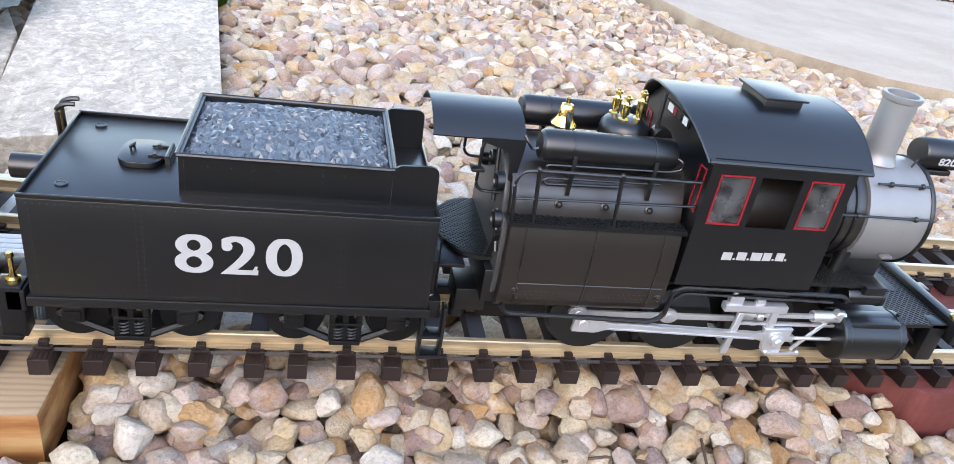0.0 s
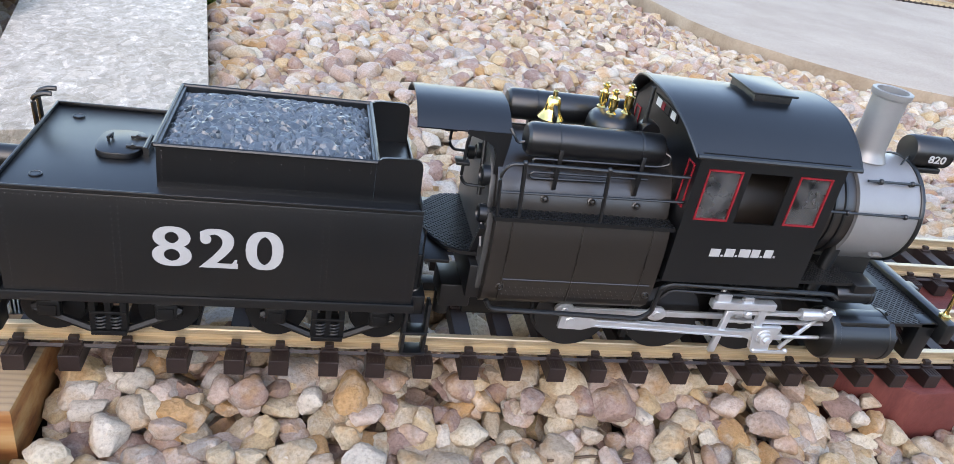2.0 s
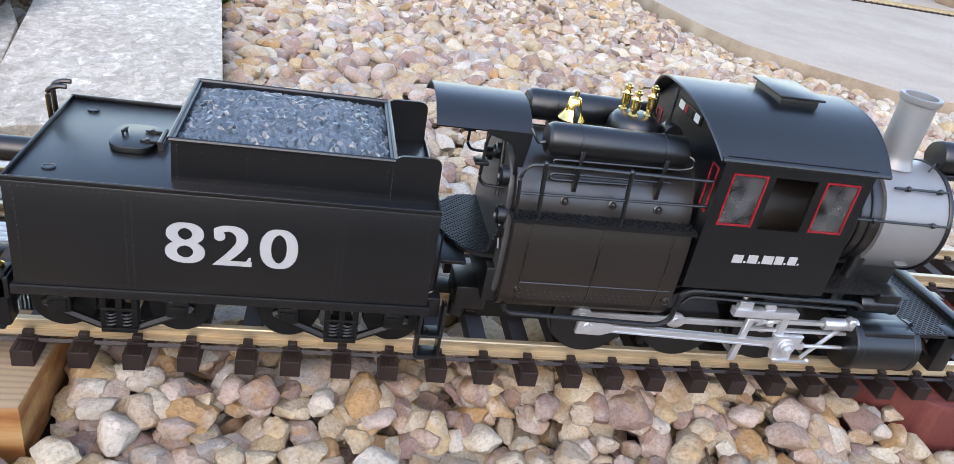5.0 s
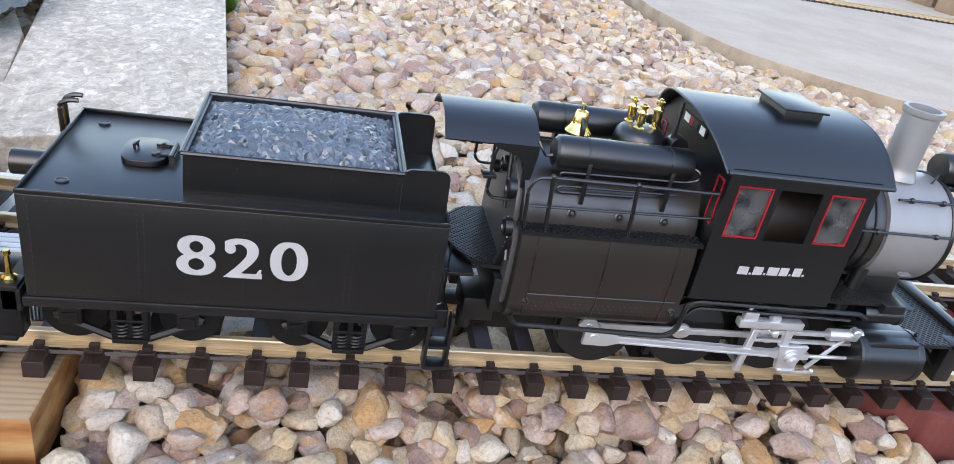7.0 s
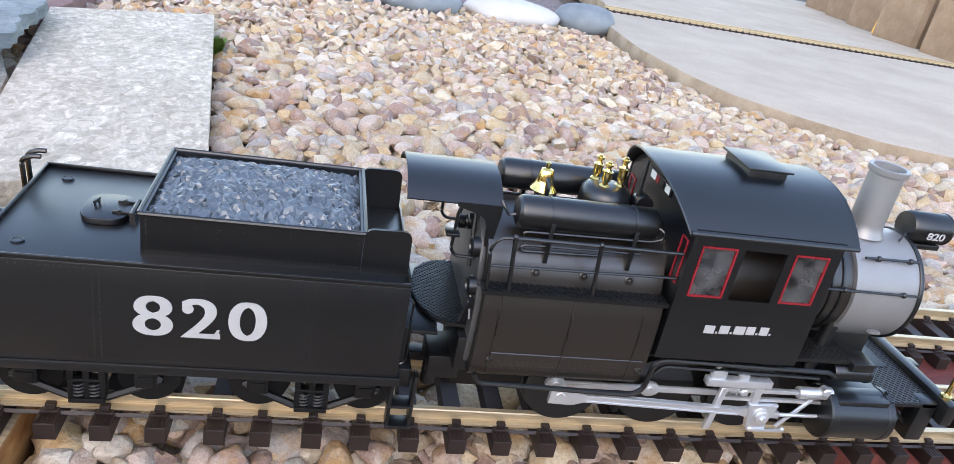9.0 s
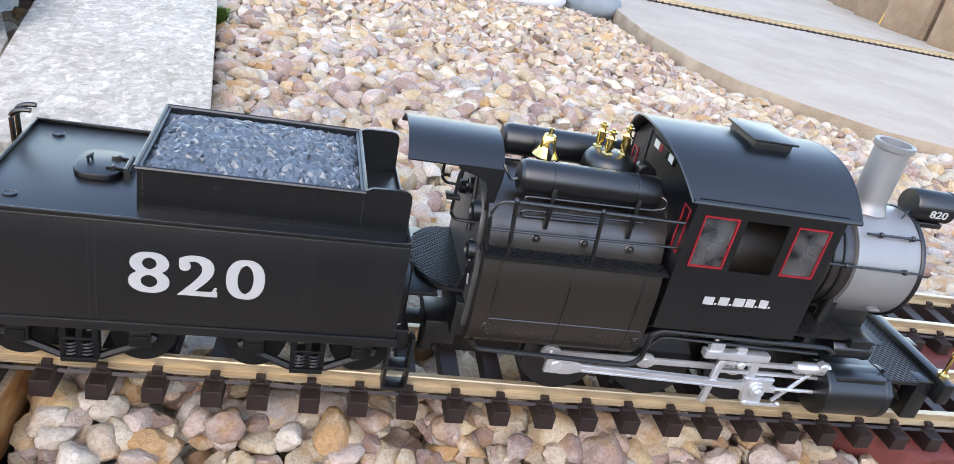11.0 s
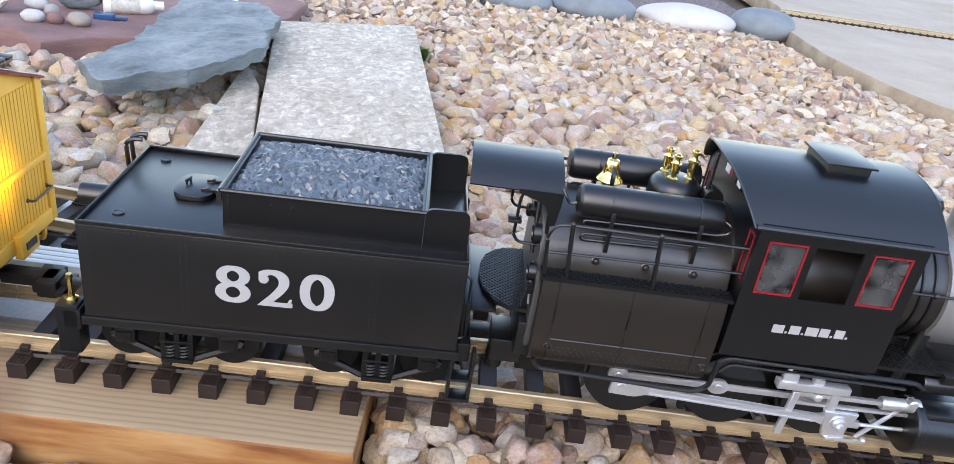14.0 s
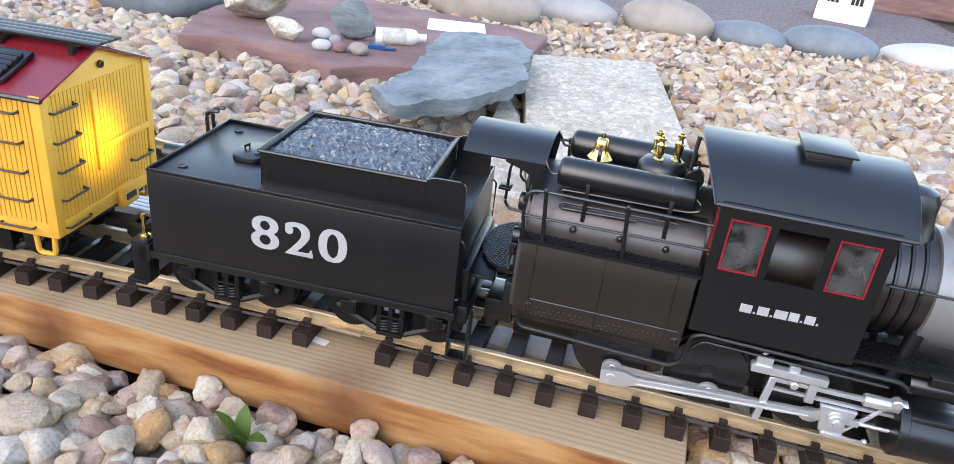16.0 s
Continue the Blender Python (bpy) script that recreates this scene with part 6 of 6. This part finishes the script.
bottle()
bm = bmesh.new()
box(bm, -0.016, 0.016, -0.008, 0.008, 0, 0.011, 0.002)
box(bm, 0.010, 0.036, -0.004, 0.004, 0.002, 0.007, 0.001)
ob = tagged(link(bm, "blue_tool", BLUE_GLASS, smooth=30), "small dark blue plastic tool on the sandstone", "tool")
ob.matrix_basis = pose(-0.566, 0.905, top_z(0.905), 0, 0, 10)
bm = bmesh.new()
box(bm, -0.065, 0.065, -0.055, 0.055, 0, 0.006, 0.0015)
ob = tagged(link(bm, "white_plate", WHITE_PLASTIC, smooth=30), "flat white rectangular plate on the sandstone", "plate")
ob.matrix_basis = pose(-0.510, 1.245, top_z(1.245), 0, 0, 16)
pebble("rock", (-0.262, 0.530, -0.050), (0.018, 0.015, 0.016), ROUGH_ROCK, "small ochre stone beside the narrow slab", "rock", 71)


def seedling(at, height, count, seed, label):
    """A tuft of pointed leaves."""
    rng = random.Random(seed)
    holder = empty("seedling", at)
    tagged(holder, label, "plant")
    for k in range(count):
        a = 2 * math.pi * k / count + rng.uniform(-0.4, 0.4)
        lean, length, wide = rng.uniform(0.25, 0.7), height * rng.uniform(0.7, 1.1), height * 0.16
        bm = bmesh.new()
        rows = []
        for j in range(7):
            u = j / 6
            out, up = math.sin(lean * (0.4 + u)) * length * u, math.cos(lean * (0.4 + u)) * length * u
            half = wide * math.sin(math.pi * (0.12 + 0.86 * u)) ** 0.8
            rows.append([bm.verts.new((out, -half, up + half * 0.25)), bm.verts.new((out, 0, up)), bm.verts.new((out, half, up + half * 0.25))])
        for p, q in zip(rows, rows[1:]):
            for j in range(2):
                bm.faces.new((p[j], p[j + 1], q[j + 1], q[j]))
        bmesh.ops.solidify(bm, geom=bm.faces[:], thickness=0.0005)
        ob = part("leaf", bm, LEAF, holder)
        ob.rotation_euler = (0, 0, a)


seedling((-0.038, 1.055, ground_z(1.055) + 0.010), 0.058, 6, 3, "small fresh green seedling growing in the gravel")
seedling((-0.250, -0.108, -0.036), 0.034, 4, 8, "small green seedling growing beside the timber board")
seedling((0.360, 0.78, ground_z(0.78) + 0.014), 0.020, 4, 9, "tiny green sprout growing in the gravel")

bm = bmesh.new()
box(bm, -0.008, 0.008, -0.003, 0.003, 0, 0.0006)
ob = tagged(link(bm, "paper_scrap", WHITE_PLASTIC), "small white paper scrap lying on the timber board", "paper")
ob.matrix_basis = pose(-0.235, -0.0335, 0.0003, 0, 0, -8)
seedling((0.560, 0.90, ground_z(0.90) + 0.014), 0.018, 4, 10, "tiny green sprout growing in the gravel")


def toy_house():
    t = empty("toy_house", (0.615, 3.03, ground_z(3.03) + 0.012))
    tagged(t, "small white toy house with red side wall", "toy house")
    bm = bmesh.new()
    prism(bm, [(-0.10, 0), (0.10, 0), (0.10, 0.16), (0, 0.26), (-0.10, 0.16)], "y", -0.06, 0.12)
    part("wall", bm, WHITE_PLASTIC, t)
    bm = bmesh.new()
    box(bm, -0.103, -0.1005, -0.062, 0.12, 0.0, 0.16)
    part("side_wall", bm, RED, t)
    bm = bmesh.new()
    shell(bm, [(-0.125, 0.135), (0, 0.262), (0.125, 0.135)], "y", -0.08, 0.14, -0.006)
    part("roof", bm, RED, t)
    for x in (-0.045, 0.045):
        for dx in (-0.016, 0.0, 0.016):
            bm = bmesh.new()
            box(bm, x + dx - 0.006, x + dx + 0.006, -0.0625, -0.0595, 0.075, 0.130)
            part("window_pane", bm, BLACK, t)
    t.rotation_euler = (0, 0, radians(-14))


toy_house()
bm = bmesh.new()
box(bm, 0.80, 1.36, 3.75, 3.88, ground_z(3.5), 0.02, 0.006)
tagged(link(bm, "sandstone_kerb", SANDSTONE, smooth=30), "long reddish-brown kerb stone behind the fine gravel", "kerb")


def edging_blocks():
    group = "retaining wall blocks"
    for k, (x, y, turn) in enumerate(((2.80, 2.60, 6), (2.82, 2.98, 4), (2.92, 3.36, 0), (3.02, 3.74, -4), (3.12, 4.12, -4))):
        bm = bmesh.new()
        prism(bm, [(-0.02, -0.13), (0.0, -0.15), (0.30, -0.12), (0.30, 0.12), (0.0, 0.15), (-0.02, 0.13)], "z", 0, 0.30, 0.008)
        ob = tagged(link(bm, "wall_block", BLOCK, smooth=30), "brown split-face concrete wall block", "wall block", group)
        ob.matrix_basis = pose(x, y, -0.035 - 0.022 * y, 0, 0, turn)


edging_blocks()
bm = bmesh.new()
pipe(bm, [(2.86, 3.20, -0.105), (2.94, 3.24, 0.20)], 0.010, 8)
tagged(link(bm, "yellow_stake", YELLOW, smooth=30), "thin yellow stake leaning on the wall blocks", "stake")
for x, y, turn in ((0.405, 0.150 - 0.2, 70), (0.33, -0.072, 5)):
    bm = bmesh.new()
    pipe(bm, [(-0.03, 0, 0), (0.0, 0.002, 0.002), (0.03, 0, 0.0)], 0.0010, 5)
    ob = tagged(link(bm, "dry_twig", TWIG), "thin dry brown twig lying on gravel", "twig")
    ob.matrix_basis = pose(x, y, -0.036, 0, 6, turn)

# ---------------------------------------------------------------- movement
# seconds, run of engine, sideways, turn; run of tender, sideways, turn
RUN = [
    (0.0, 0.0, 0.0, 0.0, 0.0, 0.0, 0.0),
    (9.2, 0.0, 0.0, 0.0, 0.0, 0.0, 0.0),
    (11.0, 0.0020, 0.0025, 0.0020, 0.0030, 0.0070, 0.0320),
    (11.5, 0.0124, 0.0049, 0.0033, 0.0142, 0.0101, 0.0460),
    (12.0, 0.0364, 0.0015, 0.0015, 0.0401, 0.0105, 0.0456),
    (12.5, 0.0568, 0.0031, 0.0030, 0.0648, 0.0102, 0.0463),
    (13.0, 0.0810, 0.0046, 0.0050, 0.0846, 0.0129, 0.0478),
    (13.5, 0.1113, 0.0014, 0.0080, 0.1109, 0.0095, 0.0474),
    (14.0, 0.1458, 0.0000, 0.0020, 0.1486, 0.0081, 0.0425),
    (14.5, 0.1897, 0.0044, 0.0036, 0.1914, 0.0088, 0.0366),
    (15.0, 0.2386, 0.0033, 0.0015, 0.2390, 0.0082, 0.0448),
    (15.5, 0.2926, 0.0054, 0.0050, 0.2932, 0.0090, 0.0497),
    (16.0, 0.3531, 0.0049, 0.0088, 0.3507, 0.0047, 0.0559),
]


def run_at(t, column):
    """A smooth value between the rows of RUN."""
    rows = RUN
    k = max(j for j in range(len(rows)) if rows[j][0] <= t + 1e-9)
    if k == len(rows) - 1:
        return rows[k][column]

    def tangent(j):
        if j <= 1 or j >= len(rows) - 1:
            return 0.0 if j <= 1 else (rows[j][column] - rows[j - 1][column]) / (rows[j][0] - rows[j - 1][0])
        return (rows[j + 1][column] - rows[j - 1][column]) / (rows[j + 1][0] - rows[j - 1][0])

    a, b = rows[k], rows[k + 1]
    h = b[0] - a[0]
    u = (t - a[0]) / h
    return (2 * u**3 - 3 * u**2 + 1) * a[column] + (u**3 - 2 * u**2 + u) * h * tangent(k) + (3 * u**2 - 2 * u**3) * b[column] + (u**3 - u**2) * h * tangent(k + 1)


def vehicle_pose(at, run, aside, turn):
    x = at[0] - 0.3
    return pose(0.3 + math.cos(turn) * x - run, math.sin(turn) * x + aside, 0, 0, 0, math.degrees(turn))


def car_pose(run):
    x = CAR_END - run
    y = track_y(x)
    turn = math.atan(track_slope(x - 0.08)) + radians(CAR_TURN)
    return pose(x, y, 0, 0, 0, math.degrees(turn))


CAR_END, CAR_TURN = -0.0560, -1.0


def motions():
    times = [0.0, 9.2, 10.4] + [round(11.0 + 0.1 * k, 1) for k in range(51)]
    walk(loco_thing, [(t, vehicle_pose(LOCO_AT, run_at(t, 1), run_at(t, 2), run_at(t, 3))) for t in times])
    walk(tender_thing, [(t, vehicle_pose(TENDER_AT, run_at(t, 4), run_at(t, 5), run_at(t, 6))) for t in times])
    walk(car_thing, [(t, car_pose(run_at(t, 4))) for t in times])
    for wheels, radius, column in ((drivers, DRIVER, 1), (leading_wheels, 0.0135, 1), (tender_wheels, 0.0155, 4), (car_wheels, 0.0155, 4)):
        for w in wheels:
            x, y, z = w.location
            walk(w, [(t, pose(x, y, z, 0, -math.degrees(run_at(t, column) / radius), 0)) for t in times])
    for s, main, side_rod, crosshead in rod_gear:
        rows_main, rows_side, rows_cross = [], [], []
        for t in times:
            a = radians(CRANK) + run_at(t, 1) / DRIVER + (0 if s < 0 else math.pi / 2)
            ox = AXLES[0] - LOCO_AT[0] + THROW * math.cos(a)
            oz = 0.0441 + THROW * math.sin(a)
            run = math.sqrt(ROD_LENGTH**2 - (CROSS_Z - oz) ** 2)
            tilt = math.degrees(math.atan2(CROSS_Z - oz, run))
            rows_main.append((t, pose(ox, s * 0.0455, oz, 0, -tilt, 0)))
            rows_side.append((t, pose(ox, s * 0.0350, oz, 0, 0, 0)))
            rows_cross.append((t, pose(ox + run, s * 0.0465, CROSS_Z, 0, 0, 0)))
        walk(main, rows_main)
        walk(side_rod, rows_side)
        walk(crosshead, rows_cross)

gravel()
motions()
